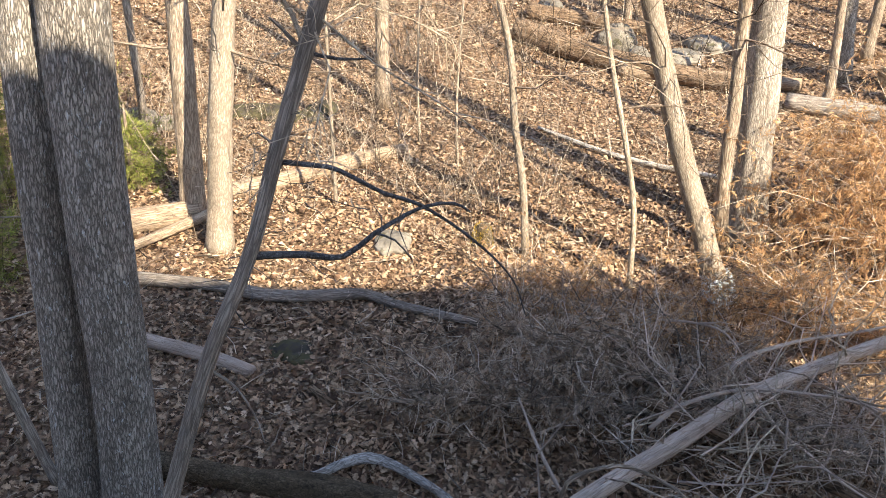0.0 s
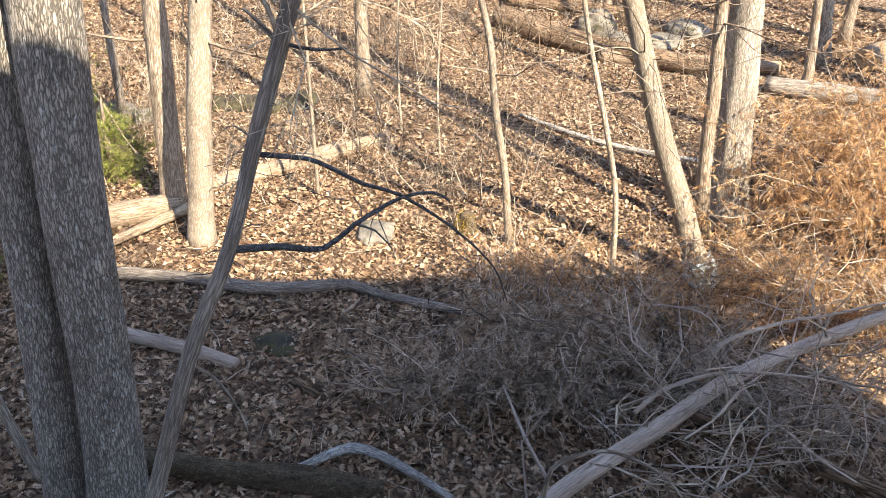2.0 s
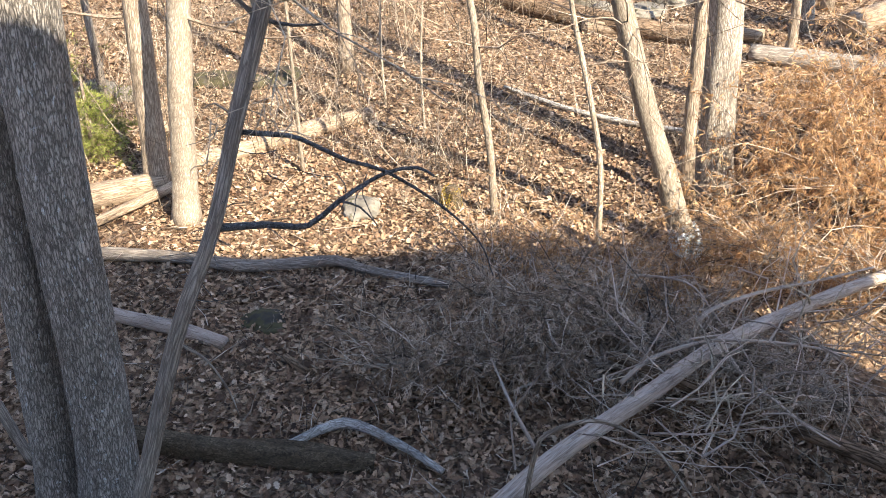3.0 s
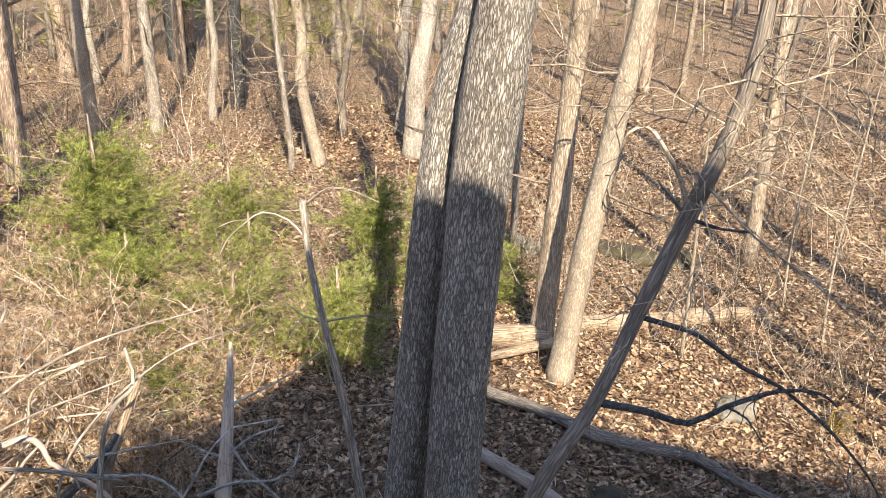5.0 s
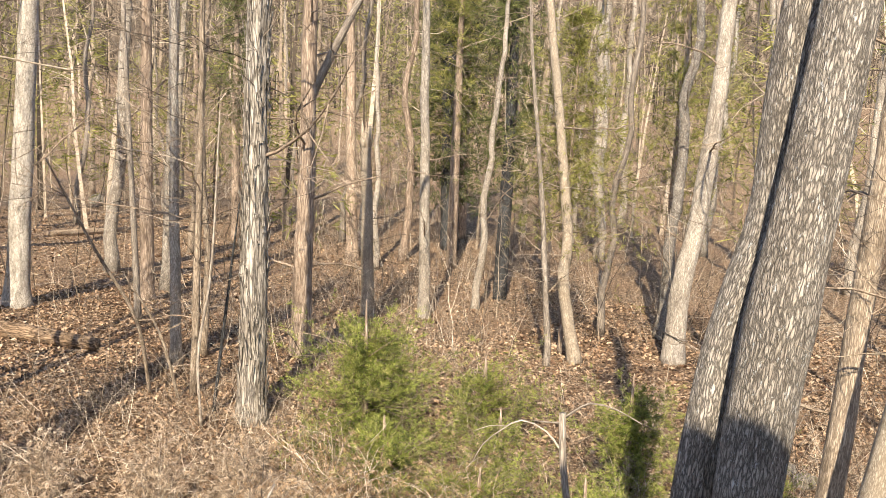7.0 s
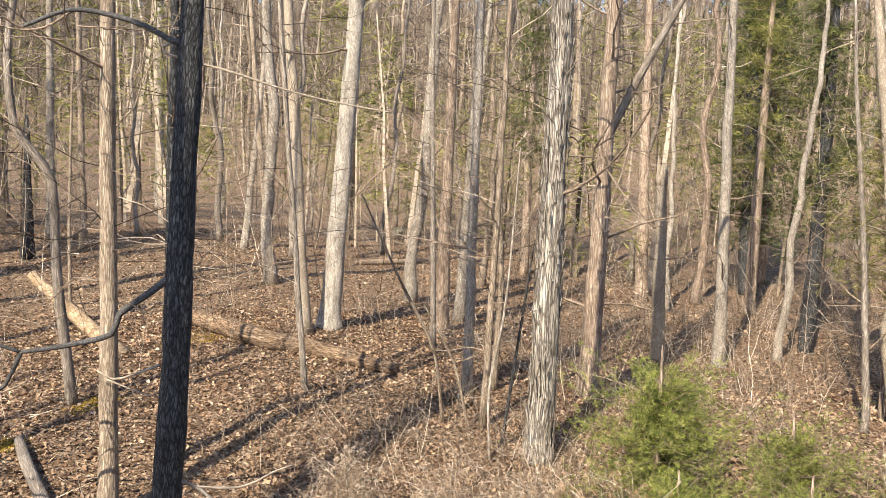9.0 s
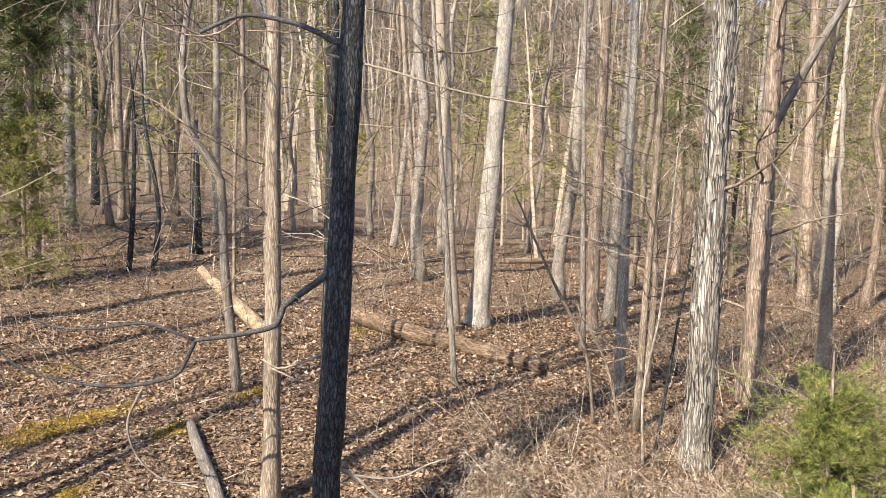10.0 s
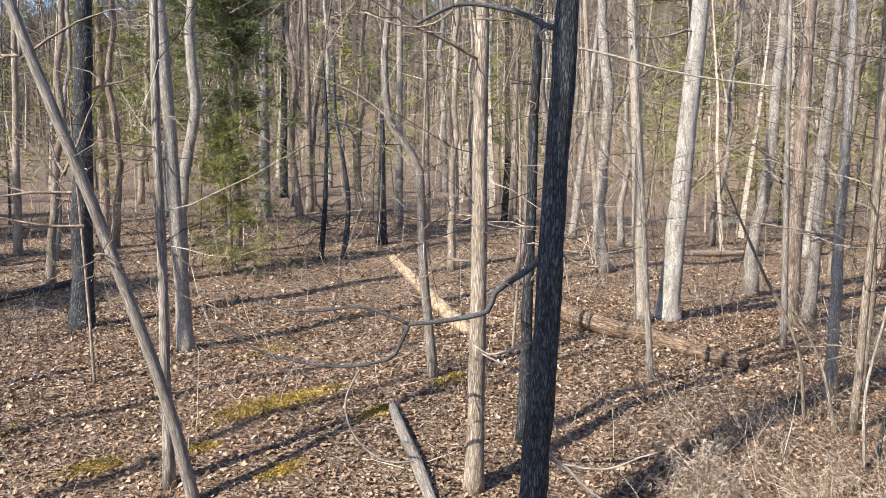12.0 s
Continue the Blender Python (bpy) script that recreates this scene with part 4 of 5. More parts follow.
def dead_leaner():
    root = thing("dead_tree", -2.2, 4.05, -0.05, "leaning dead grey sapling with bare crooked limbs", "dead tree")
    stem(root, [(0, 0, 0), (0.45, 0.11, 1.34), (0.80, 0.20, 2.42), (1.11, 0.27, 3.14), (1.30, 0.32, 3.75), (1.49, 0.37, 4.33), (1.69, 0.40, 5.0), (1.78, 0.42, 5.9), (1.98, 0.45, 7.2)],
         [0.064, 0.060, 0.055, 0.048, 0.044, 0.048, 0.040, 0.034, 0.02], BARK_DEAD, 12)
    limb(root, [(1.14, 0.28, 3.15), (1.40, 0.36, 3.12), (1.64, 0.41, 3.08), (1.83, 0.45, 3.22), (2.10, 0.52, 3.36), (2.30, 0.57, 3.37), (2.40, 0.6, 3.3)], 0.026, 0.008, BARK_LIMB)
    limb(root, [(1.83, 0.45, 3.22), (1.95, 0.48, 3.16), (2.05, 0.5, 3.02)], 0.009, 0.004, BARK_LIMB)
    limb(root, [(1.33, 0.33, 3.72), (1.52, 0.38, 3.68), (1.64, 0.41, 3.64), (1.90, 0.47, 3.47), (2.10, 0.52, 3.38), (2.42, 0.59, 3.12), (2.69, 0.66, 2.80), (2.8, 0.7, 2.5)], 0.016, 0.004, BARK_LIMB)
    limb(root, [(1.49, 0.37, 4.33), (1.44, 0.36, 4.52), (1.32, 0.33, 4.72), (1.24, 0.31, 4.80), (1.14, 0.30, 4.76), (1.10, 0.3, 4.55)], 0.016, 0.006, TWIG_PALE)
    limb(root, [(1.46, 0.36, 4.36), (1.38, 0.34, 4.46), (1.33, 0.3, 4.52)], 0.014, 0.006, BARK_DEAD)
    limb(root, [(1.49, 0.37, 4.33), (1.66, 0.42, 4.28), (1.84, 0.48, 4.27)], 0.014, 0.005, BARK_LIMB)
    limb(root, [(1.32, 0.33, 3.8), (1.22, 0.3, 3.9), (1.16, 0.28, 3.88)], 0.008, 0.003)
    limb(root, [(0.8, 0.2, 2.4), (0.95, 0.26, 2.2), (1.05, 0.3, 1.9), (1.08, 0.31, 1.7)], 0.012, 0.004)
    rng = np.random.default_rng(77)
    for k in range(22):
        z = rng.uniform(2.6, 4.4)
        s = np.interp(z, [2.4, 3.14, 3.75, 4.4], [0.8, 1.11, 1.3, 1.5])
        p = wander(rng, (s + rng.uniform(0, 0.9) * (k % 2), s / 4 + 0.05, z if k % 2 == 0 else np.interp(z, [2.6, 4.4], [3.05, 3.6])), (rng.normal(), rng.normal(), -0.4), rng.uniform(0.15, 0.5), 6, 0.3, -0.1)
        b = Bag()
        b.tube(p, [0.004, 0.0015], 4)
        part("twig", b, BARK_LIMB, root)
    for k in range(34):
        b = Bag()
        z = 4.4 + 0.062 * k
        base = (np.interp(z, [4.33, 5.0, 5.9, 7.2], [1.49, 1.69, 1.78, 1.98]), 0.4, z)
        grow(b, rng, base, (1.0, rng.normal(0.3, 0.8), rng.uniform(0.0, 0.9)), rng.uniform(0.7, 1.7), rng.uniform(0.004, 0.008), 3, 4, -0.17, 0.42, 1.2)
        part("branch", b, TWIG_PALE, root)


dead_leaner()


def broken_sapling():
    root = thing("broken_sapling", -3.33, 5.67, -0.03, "thin broken-topped dead sapling with bare side twigs", "dead sapling")
    o = np.array([-3.33, 5.67, -0.03])
    rel = lambda *q: [tuple(np.array(a) - o) for a in q]
    stem(root, rel((-3.33, 5.67, 0.0), (-3.40, 5.63, 0.5), (-3.56, 5.53, 1.8), (-3.69, 5.44, 2.59), (-3.78, 5.38, 3.2), (-3.81, 5.36, 3.66)), [0.05, 0.044, 0.038, 0.034, 0.030, 0.027], BARK_GREY, 9)
    top, jt = (-3.80, 5.37, 3.62), (-3.69, 5.44, 2.59)
    step = lambda b, u, v: (b[0] + 0.0043 * u, b[1] + 0.00127 * u, b[2] - 0.0049 * v)
    for b, way, r in ((top, ((0, 0), (45, -32), (95, -28), (135, -14)), 0.014), (top, ((0, 8), (-30, 12), (-58, 14)), 0.010), (top, ((8, 65), (-30, 28), (-78, 17), (-115, 40), (-150, 72), (-168, 105)), 0.013), (top, ((-105, 32), (-140, 38), (-175, 55)), 0.006),
                      (jt, ((0, 0), (52, -12), (102, -20), (197, -14)), 0.014), (jt, ((0, 0), (-40, -8), (-60, -22), (-78, -28)), 0.011), (jt, ((-35, -6), (-55, 14), (-75, 45), (-82, 110)), 0.008), (jt, ((62, 161), (132, 148), (187, 133)), 0.012), (jt, ((102, 258), (160, 245), (197, 238)), 0.009)):
        limb(root, rel(*[step(b, *w) for w in way]), r * 0.8, r * 0.3, BARK_GREY, 6)


broken_sapling()


def grey_stub():
    root = thing("dead_stub", -4.24, 4.47, 0.0, "short weathered grey dead stub with pale bare branches", "dead stub")
    stem(root, [(0, 0, 0), (-0.07, 0.13, 0.47), (-0.24, 0.49, 0.97), (-0.43, 0.86, 1.62), (-0.49, 0.98, 1.84), (-0.56, 1.10, 2.08)], [0.10, 0.09, 0.075, 0.062, 0.045, 0.015], LOG_GREY, 10)
    for pts in (((-0.30, 0.6, 1.2), (-0.1, 0.75, 1.4), (0.15, 0.9, 1.5)), ((-0.30, 0.6, 1.2), (-0.6, 0.5, 1.3), (-0.9, 0.4, 1.45)), ((-0.35, 0.7, 1.35), (-0.05, 0.6, 1.15), (0.25, 0.7, 0.8), (0.1, 0.6, 0.6), (-0.6, 0.2, 0.3), (-1.2, -0.1, 0.25)),
                ((-0.2, 0.4, 0.9), (-0.35, 0.2, 0.6), (-0.5, 0.1, 0.75), (-0.8, -0.1, 0.9)), ((-0.4, 0.8, 1.6), (-0.1, 1.2, 1.75), (0.2, 1.5, 2.0))):
        limb(root, pts, 0.014, 0.005, BLEACHED, 6)
    for pts, r in (([(-4.64, 4.59, 1.04), (-4.62, 4.69, 1.11), (-4.56, 4.89, 1.36), (-4.45, 5.07, 1.52), (-4.41, 5.16, 1.52), (-4.13, 5.38, 1.56)], 0.014), ([(-4.45, 4.59, 1.13), (-4.23, 4.81, 1.2), (-3.96, 5.01, 1.19), (-3.86, 5.17, 1.26), (-3.89, 5.31, 1.41)], 0.018)):
        limb(root, [(a + 4.24, b - 4.47, c) for a, b, c in pts], r, r * 0.4, BLEACHED, 7)


grey_stub()


def tangle():
    """Curved bare branches of a fallen limb, lit by the sun below the camera."""
    rng = np.random.default_rng(90)
    root = thing("fallen_limb", -5.2, 3.2, 0.2, "fallen limb with curving pale sunlit branches over brush", "fallen limb")
    for pts, r in ((((-0.5, -0.6, 1.9), (-0.4, -0.5, 2.2), (-0.25, -0.2, 2.3), (-0.1, 0.0, 2.2), (0.07, 0.0, 1.9), (0.4, 0.3, 1.75), (0.8, 0.6, 1.6)), 0.028), (((-0.9, -0.2, 0.6), (-0.7, 0.1, 1.5), (-0.5, 0.5, 2.2), (-0.6, 0.9, 2.6)), 0.026),
                   (((-0.5, -0.6, 0.8), (-0.3, -0.3, 1.7), (0.0, 0.3, 2.0), (0.5, 1.0, 2.2)), 0.016), (((0.3, 0.6, 0.2), (0.3, 0.9, 1.7), (0.35, 1.2, 2.0), (0.2, 1.3, 2.25)), 0.035), (((-0.2, 0.6, 0.4), (-0.1, 0.9, 1.4), (0.4, 1.5, 2.1), (0.9, 2.1, 2.3)), 0.016),
                   (((-1.2, 0.4, 0.6), (-0.9, 0.7, 1.6), (-0.2, 1.2, 2.2), (0.5, 2.0, 2.4)), 0.018)):
        limb(root, pts, r, r * 0.4, BARK_GREY, 7)
    for pts, r, m in (([(-5.79, 3.55, 1.79), (-5.6, 3.71, 1.8), (-5.48, 3.84, 1.84), (-5.39, 3.91, 1.74), (-5.35, 3.93, 1.59), (-5.18, 4.02, 1.46), (-5.0, 4.11, 1.3), (-4.82, 4.2, 1.0)], 0.03, LOG_GREY), ([(-5.24, 4.3, 0.2), (-5.24, 4.37, 1.18), (-5.29, 4.57, 1.43), (-5.29, 4.85, 1.85), (-5.35, 4.96, 1.89)], 0.06, LOG_TAN),
                      ([(-5.6, 4.0, 0.7), (-5.49, 4.1, 1.07), (-5.31, 4.26, 1.28), (-5.22, 4.38, 1.47), (-5.17, 4.46, 1.61)], 0.055, BARK_LIMB), ([(-5.23, 4.16, 1.53), (-5.14, 4.38, 1.48), (-4.98, 4.64, 1.45), (-4.8, 4.9, 1.42)], 0.014, BLEACHED), ([(-5.21, 4.12, 1.4), (-5.1, 4.22, 1.36), (-4.78, 4.41, 1.34), (-4.58, 4.5, 1.19), (-4.48, 4.54, 0.9)], 0.018, BLEACHED),
                      ([(-5.47, 3.35, 1.5), (-5.41, 3.61, 1.61), (-5.46, 3.8, 1.66), (-5.48, 4.01, 1.72)], 0.018, LOG_GREY), ([(-5.39, 4.42, 2.27), (-5.83, 4.25, 1.97), (-5.92, 4.2, 1.59), (-6.1, 4.12, 1.1)], 0.016, TWIG_PALE), ([(-6.32, 4.31, 1.93), (-6.02, 4.53, 1.96), (-5.68, 4.8, 2.05), (-5.37, 5.03, 2.1)], 0.012, TWIG_PALE), ([(-5.65, 4.29, 1.73), (-5.48, 4.43, 1.73), (-5.25, 4.59, 1.75)], 0.010, TWIG_PALE)):
        limb(root, [(a + 5.2, b - 3.2, c - 0.2) for a, b, c in pts], r, r * 0.5, m, 8)
    for k in range(14):
        b = Bag()
        grow(b, rng, (rng.uniform(-1.2, 0.4), rng.uniform(-0.4, 1.4), rng.uniform(0.9, 1.9)), (rng.normal(), rng.normal(), 0.5), 0.9, 0.010, 3, 4, 0.0, 0.25, 0.8)
        part("branch", b, BARK_TWIG, root)


tangle()


# ---- fallen poles and logs ----
def log(label, pts, radii, material, name="log", sides=14, wobble=0.10, category="log", face=None, cut_at=0):
    o = np.array(pts[0], float)
    root = thing(name, *o, label, category)
    line = curve([tuple(np.array(p) - o) for p in pts], 0.15)
    turn = Vector(line[-1] - line[0]).to_track_quat("Z", "X").to_matrix()
    b = Bag()
    b.tube(line @ np.array(turn), radii, sides, True, wobble, 3)
    part("trunk", b, material, root).matrix_basis = turn.to_4x4()
    if face:
        f = Bag()
        e, n = (line[0], line[1]) if cut_at == 0 else (line[-1], line[-2])
        d = unit(e - n)
        rr = radii[0] if cut_at == 0 else radii[-1]
        f.tube([e + d * 0.004, e + d * 0.012], [rr * 0.95, rr * 0.9], sides)
        part("cut_face", f, face, root, "pale sawn wood face", smooth=False)
    return root


def fallen_pole():
    root = log("long barkless pinkish-grey fallen pole over dead branches", [(0.35, 4.2, 0.5), (1.13, 4.75, 0.75), (2.01, 5.36, 0.82), (2.88, 5.94, 0.92), (4.32, 6.61, 1.0), (6.2, 7.5, 0.9)], [0.078, 0.074, 0.070, 0.065, 0.056, 0.045], LOG_GREY, "fallen_pole", category="fallen trunk")
    o = np.array([0.35, 4.2, 0.5])
    R = lambda *q: [tuple(np.array(a) - o) for a in q]
    for pts, r in ((R((1.80, 5.44, 0.9), (2.09, 5.62, 1.0), (2.56, 5.76, 1.05), (2.95, 5.77, 1.05), (3.49, 5.73, 1.0), (3.92, 5.68, 0.9)), 0.022), (R((2.51, 5.89, 0.85), (2.64, 5.97, 1.2), (3.18, 6.14, 1.3), (3.75, 6.29, 1.3), (4.4, 6.5, 1.3)), 0.022),
                   (R((2.30, 7.08, 0.9), (2.51, 6.72, 1.1), (2.73, 6.55, 1.1), (2.93, 6.21, 0.9)), 0.015), (R((2.82, 5.9, 0.9), (2.93, 5.55, 0.8), (3.13, 5.39, 0.7), (3.35, 5.16, 0.6), (3.59, 5.02, 0.5)), 0.018),
                   (R((1.06, 5.09, 0.5), (0.89, 5.40, 0.7), (0.76, 5.95, 0.8)), 0.02)):
        limb(root, pts, r, r * 0.45, LOG_GREY, 7)
    rng = np.random.default_rng(55)
    for k in range(104):
        t = rng.uniform(0.0, 1.0)
        p = np.array([np.interp(t, [0, 1], [1.2, 5.2]), np.interp(t, [0, 1], [4.5, 6.6]), 0.95]) - o + rng.normal(0, 0.3, 3) * np.array([1, 1, 0.6])
        b = Bag()
        a = rng.uniform(-0.5, 2.2) if k % 2 else rng.uniform(0, 6.283)
        grow(b, rng, p, (math.cos(a - 1.2), math.sin(a - 1.2), rng.uniform(-0.3, 0.7)), rng.uniform(0.5, 1.6), rng.uniform(0.005, 0.013), 3, 4, 0.0, 0.36, 0.7)
        part("branch", b, LOG_GREY if k % 3 else TWIG_PALE, root)
    log("second thinner fallen trunk under dead branches", [(1.9, 6.2, 0.6), (2.45, 5.95, 0.5), (3.15, 5.5, 0.42), (3.95, 5.05, 0.3), (4.5, 4.7, 0.2)], [0.05, 0.065, 0.07, 0.078, 0.08], LOG_ROT, category="fallen trunk")
    y = thing("bent_branch", 0.91, 4.43, 1.1, "bent yellow-brown dead branch arching over brush", "branch")
    limb(y, [(-0.1, -0.1, -0.9), (0, 0, 0), (0.08, 0.01, 0.2), (0.29, 0.06, 0.25), (0.5, 0.12, 0.2), (0.75, 0.07, 0.1), (0.91, 0.0, 0.0), (1.2, -0.1, -0.4)], 0.026, 0.008, BARK_TAN, 8)


fallen_pole()


def ground_log(label, pts, radii, material, sink=0.25, **more):
    r = np.interp(np.linspace(0, 1, len(pts)), np.linspace(0, 1, len(radii)), radii)
    return log(label, [(x, y, floor_z(x, y) + q * (1 - sink)) for (x, y), q in zip(pts, r)], radii, material, **more)


ground_log("large fallen brown log across the slope", [(1.92, 19.71), (3.3, 18.5), (4.6, 17.35), (5.94, 16.19)], [0.27, 0.26, 0.22, 0.17], LOG_ROT)
ground_log("tan fallen log lying behind tree trunks", [(3.9, 17.6), (5.5, 16.9), (7.1, 15.9)], [0.16, 0.15, 0.13], LOG_TAN)
ground_log("weathered fallen log higher on the slope", [(2.25, 20.9), (3.9, 20.3), (5.0, 19.8)], [0.2, 0.18, 0.15], LOG_ROT)
ground_log("dark grey fallen log above brown brush", [(6.64, 15.3), (7.4, 14.75), (8.3, 14.1), (9.8, 13.1)], [0.17, 0.18, 0.18, 0.18], BARK_GREY)
ground_log("thick sawn log with a pale cut end", [(8.55, 15.55), (9.54, 15.95), (11, 16.5)], [0.24, 0.24, 0.24], LOG_TAN, face=CUT_WOOD, sink=0.1)
ground_log("rotten mossy tan log end", [(-4.6, 10.3), (-4.05, 10.55), (-3.35, 10.95)], [0.17, 0.18, 0.17], LOG_TAN, face=CUT_WOOD, cut_at=1)
ground_log("pale fallen log broken along its length", [(-3.15, 11.6), (-2.3, 12.3), (-1.4, 13.0), (-0.5, 13.65)], [0.14, 0.13, 0.14, 0.10], LOG_TAN)
ground_log("short pale split log leaning on a bigger one", [(-3.95, 9.75), (-3.55, 10.3), (-3.15, 10.85)], [0.06, 0.07, 0.075], LOG_TAN, sink=-1.0, face=CUT_WOOD, cut_at=1)
ground_log("smooth grey fallen branch across the leaves", [(-4.2, 9.1), (-3.72, 9.04), (-2.82, 8.98), (-1.96, 8.77), (-1.22, 8.84), (-0.81, 8.86), (-0.46, 8.63), (0.08, 8.41), (0.7, 8.2)], [0.07, 0.08, 0.08, 0.075, 0.075, 0.075, 0.065, 0.055, 0.045], BARK_GREY, sides=12, sink=0.05, wobble=0.2)
ground_log("pinkish-grey barkless log in shaded leaves", [(-4.3, 8.3), (-3.3, 7.88), (-2.4, 7.5), (-1.9, 7.25)], [0.085, 0.085, 0.08, 0.075], LOG_GREY)
ground_log("mossy rotten log in shade", [(-2.9, 5.86), (-2.47, 5.80), (-1.94, 5.70), (-1.33, 5.62), (-0.77, 5.50), (-0.3, 5.44)], [0.11, 0.12, 0.12, 0.12, 0.11, 0.08], LOG_MOSS, sink=0.55, wobble=0.3)
ground_log("bleached crooked fallen branch", [(-1.34, 5.63), (-1.02, 5.68), (-0.82, 5.80), (-0.58, 5.89), (-0.33, 5.80), (-0.09, 5.63), (0.15, 5.43), (0.3, 5.3)], [0.028, 0.036, 0.042, 0.048, 0.046, 0.042, 0.036, 0.026], BLEACHED, sink=-1.6, sides=10, wobble=0.3)
ground_log("short bark slab lying in leaves", [(-1.25, 7.0), (-1.0, 6.75)], [0.05, 0.045], LOG_ROT)
ground_log("long thin bleached branch on the slope", [(1.9, 14.6), (2.9, 13.6), (3.8, 13.0), (5.0, 12.3)], [0.03, 0.04, 0.045, 0.04], BLEACHED, sides=8, sink=-1)
ground_log("half-rotten fallen log beneath the white oak", [(-20.6, 4.35), (-19.84, 4.67), (-18.29, 5.2), (-17.38, 6.01), (-15.62, 7.24)], [0.20, 0.22, 0.19, 0.16, 0.12], LOG_ROT, sink=0.05)
ground_log("pale thin fallen log in the far leaves", [(-30.5, 12.6), (-32.0, 15.8), (-32.8, 17.6)], [0.12, 0.12, 0.1], LOG_TAN)
ground_log("short dark grey broken log", [(-13.85, 0.36), (-13.1, 0.42), (-12.2, 0.56), (-11.1, 0.68)], [0.07, 0.085, 0.09, 0.08], BARK_DEAD)
ground_log("dark fallen log beside an oak", [(-23.62, -7.2), (-22.6, -7.9), (-21.5, -8.6)], [0.09, 0.09, 0.08], BARK_DARK_SHADED, sink=-0.5)
log("leaning broken pale trunk with bare wood", [(-18.3, 2.45, 1.5), (-19.29, 1.72, 2.12), (-20.3, 0.82, 2.97)], [0.17, 0.15, 0.10], CUT_WOOD, "leaning_snag", category="dead trunk")


def lean_pole():
    root = thing("leaning_pole", -11.43, -2.33, 1.05, "leaning thin dead tree trunk with bare twigs", "dead tree")
    # darker wood tone stands in for the shade on the pole's lower half
    stem(root, [(0, 0, 0), (0.04, -0.27, 1.27), (0.11, -0.71, 2.75), (0.18, -1.12, 4.05), (0.24, -1.44, 4.99), (0.29, -1.8, 6.08), (0.4, -2.5, 8.6)], [0.085, 0.075, 0.072, 0.07, 0.062, 0.05, 0.03], BARK_DEAD, 11)
    rng = np.random.default_rng(66)
    for k in range(8):
        s = rng.uniform(0.45, 0.9)
        b = Bag()
        grow(b, rng, (0.27 * s, -1.9 * s - 0.1, 6.4 * s), (rng.normal(), rng.normal(), 0.3), 1.6, 0.02, 3, 4, -0.02, 0.2, 0.8)
        part("branch", b, BARK_TWIG, root)


lean_pole()


def dark_tree():
    # besides the cast shade, the bark colour itself is darkened for it
    root = tree("flaky-barked tree painted dark for its shade, with long bare limbs", -9.985, 1.685, 15, 0.172, (0.010, 0.041), BARK_DARK_SHADED, 70, limbs=5, first=0.6, ridges=0.14)
    o = np.array([-9.985, 1.685, floor_z(-9.985, 1.685) - 0.06])
    P = lambda u, v: tuple(np.array((-9.93 + (u - 980) * 0.0016, 1.866 + (u - 980) * 0.00629, 4.497 - (v - 440) * (0.00656 if v > 440 else 0.00613))) - o)
    for way, r, m in ((((980, 440), (935, 478), (880, 520), (868, 552), (800, 570), (730, 580)), 0.055, BARK_LIMB), (((730, 580), (690, 565), (640, 552), (560, 562), (500, 560), (455, 545)), 0.026, BARK_LIMB), (((730, 580), (712, 620), (690, 645), (600, 662), (500, 650), (440, 632), (400, 600), (370, 588)), 0.03, BARK_LIMB),
                      (((1005, 45), (965, 48), (930, 30), (880, 14), (810, 8), (740, 40)), 0.045, BARK_LIMB), (((960, 50), (950, 68), (1060, 95), (1140, 118), (1220, 135), (1330, 150)), 0.02, BARK_PALE), (((810, 10), (770, 40), (720, 45), (650, 20)), 0.016, BARK_TWIG),
                      (((945, 605), (900, 622), (870, 628), (845, 612)), 0.022, BARK_PALE), (((860, 628), (920, 655), (945, 660), (965, 675), (980, 680)), 0.013, BARK_PALE), (((640, 665), (615, 720), (622, 770), (650, 810), (690, 832), (740, 830)), 0.02, BARK_GREY),
                      (((960, 800), (1010, 825), (1060, 870), (1120, 900)), 0.03, BARK_GREY), (((1000, 820), (1080, 825), (1140, 800), (1170, 790)), 0.02, BARK_GREY), (((690, 650), (740, 625), (700, 600)), 0.012, BARK_TWIG), (((980, 445), (1040, 470), (1080, 460)), 0.012, BARK_TWIG)):
        limb(root, [P(*w) for w in way], r * 0.8, r * 0.42, m, 8)
    rng = np.random.default_rng(71)
    for k in range(24):
        b = Bag()
        u = rng.uniform(380, 950)
        v = np.interp(u, [380, 600, 730, 950], [600, 650, 580, 470]) - (30 if k % 2 else 0)
        if k > 15:
            u, v = rng.uniform(650, 960), rng.uniform(5, 70)
        grow(b, rng, P(u, v), (rng.normal(), rng.normal(), rng.normal(0, 0.5)), rng.uniform(0.5, 1.3), 0.009, 3, 4, 0.0, 0.22, 0.6)
        part("branch", b, BARK_TWIG, root)


dark_tree()


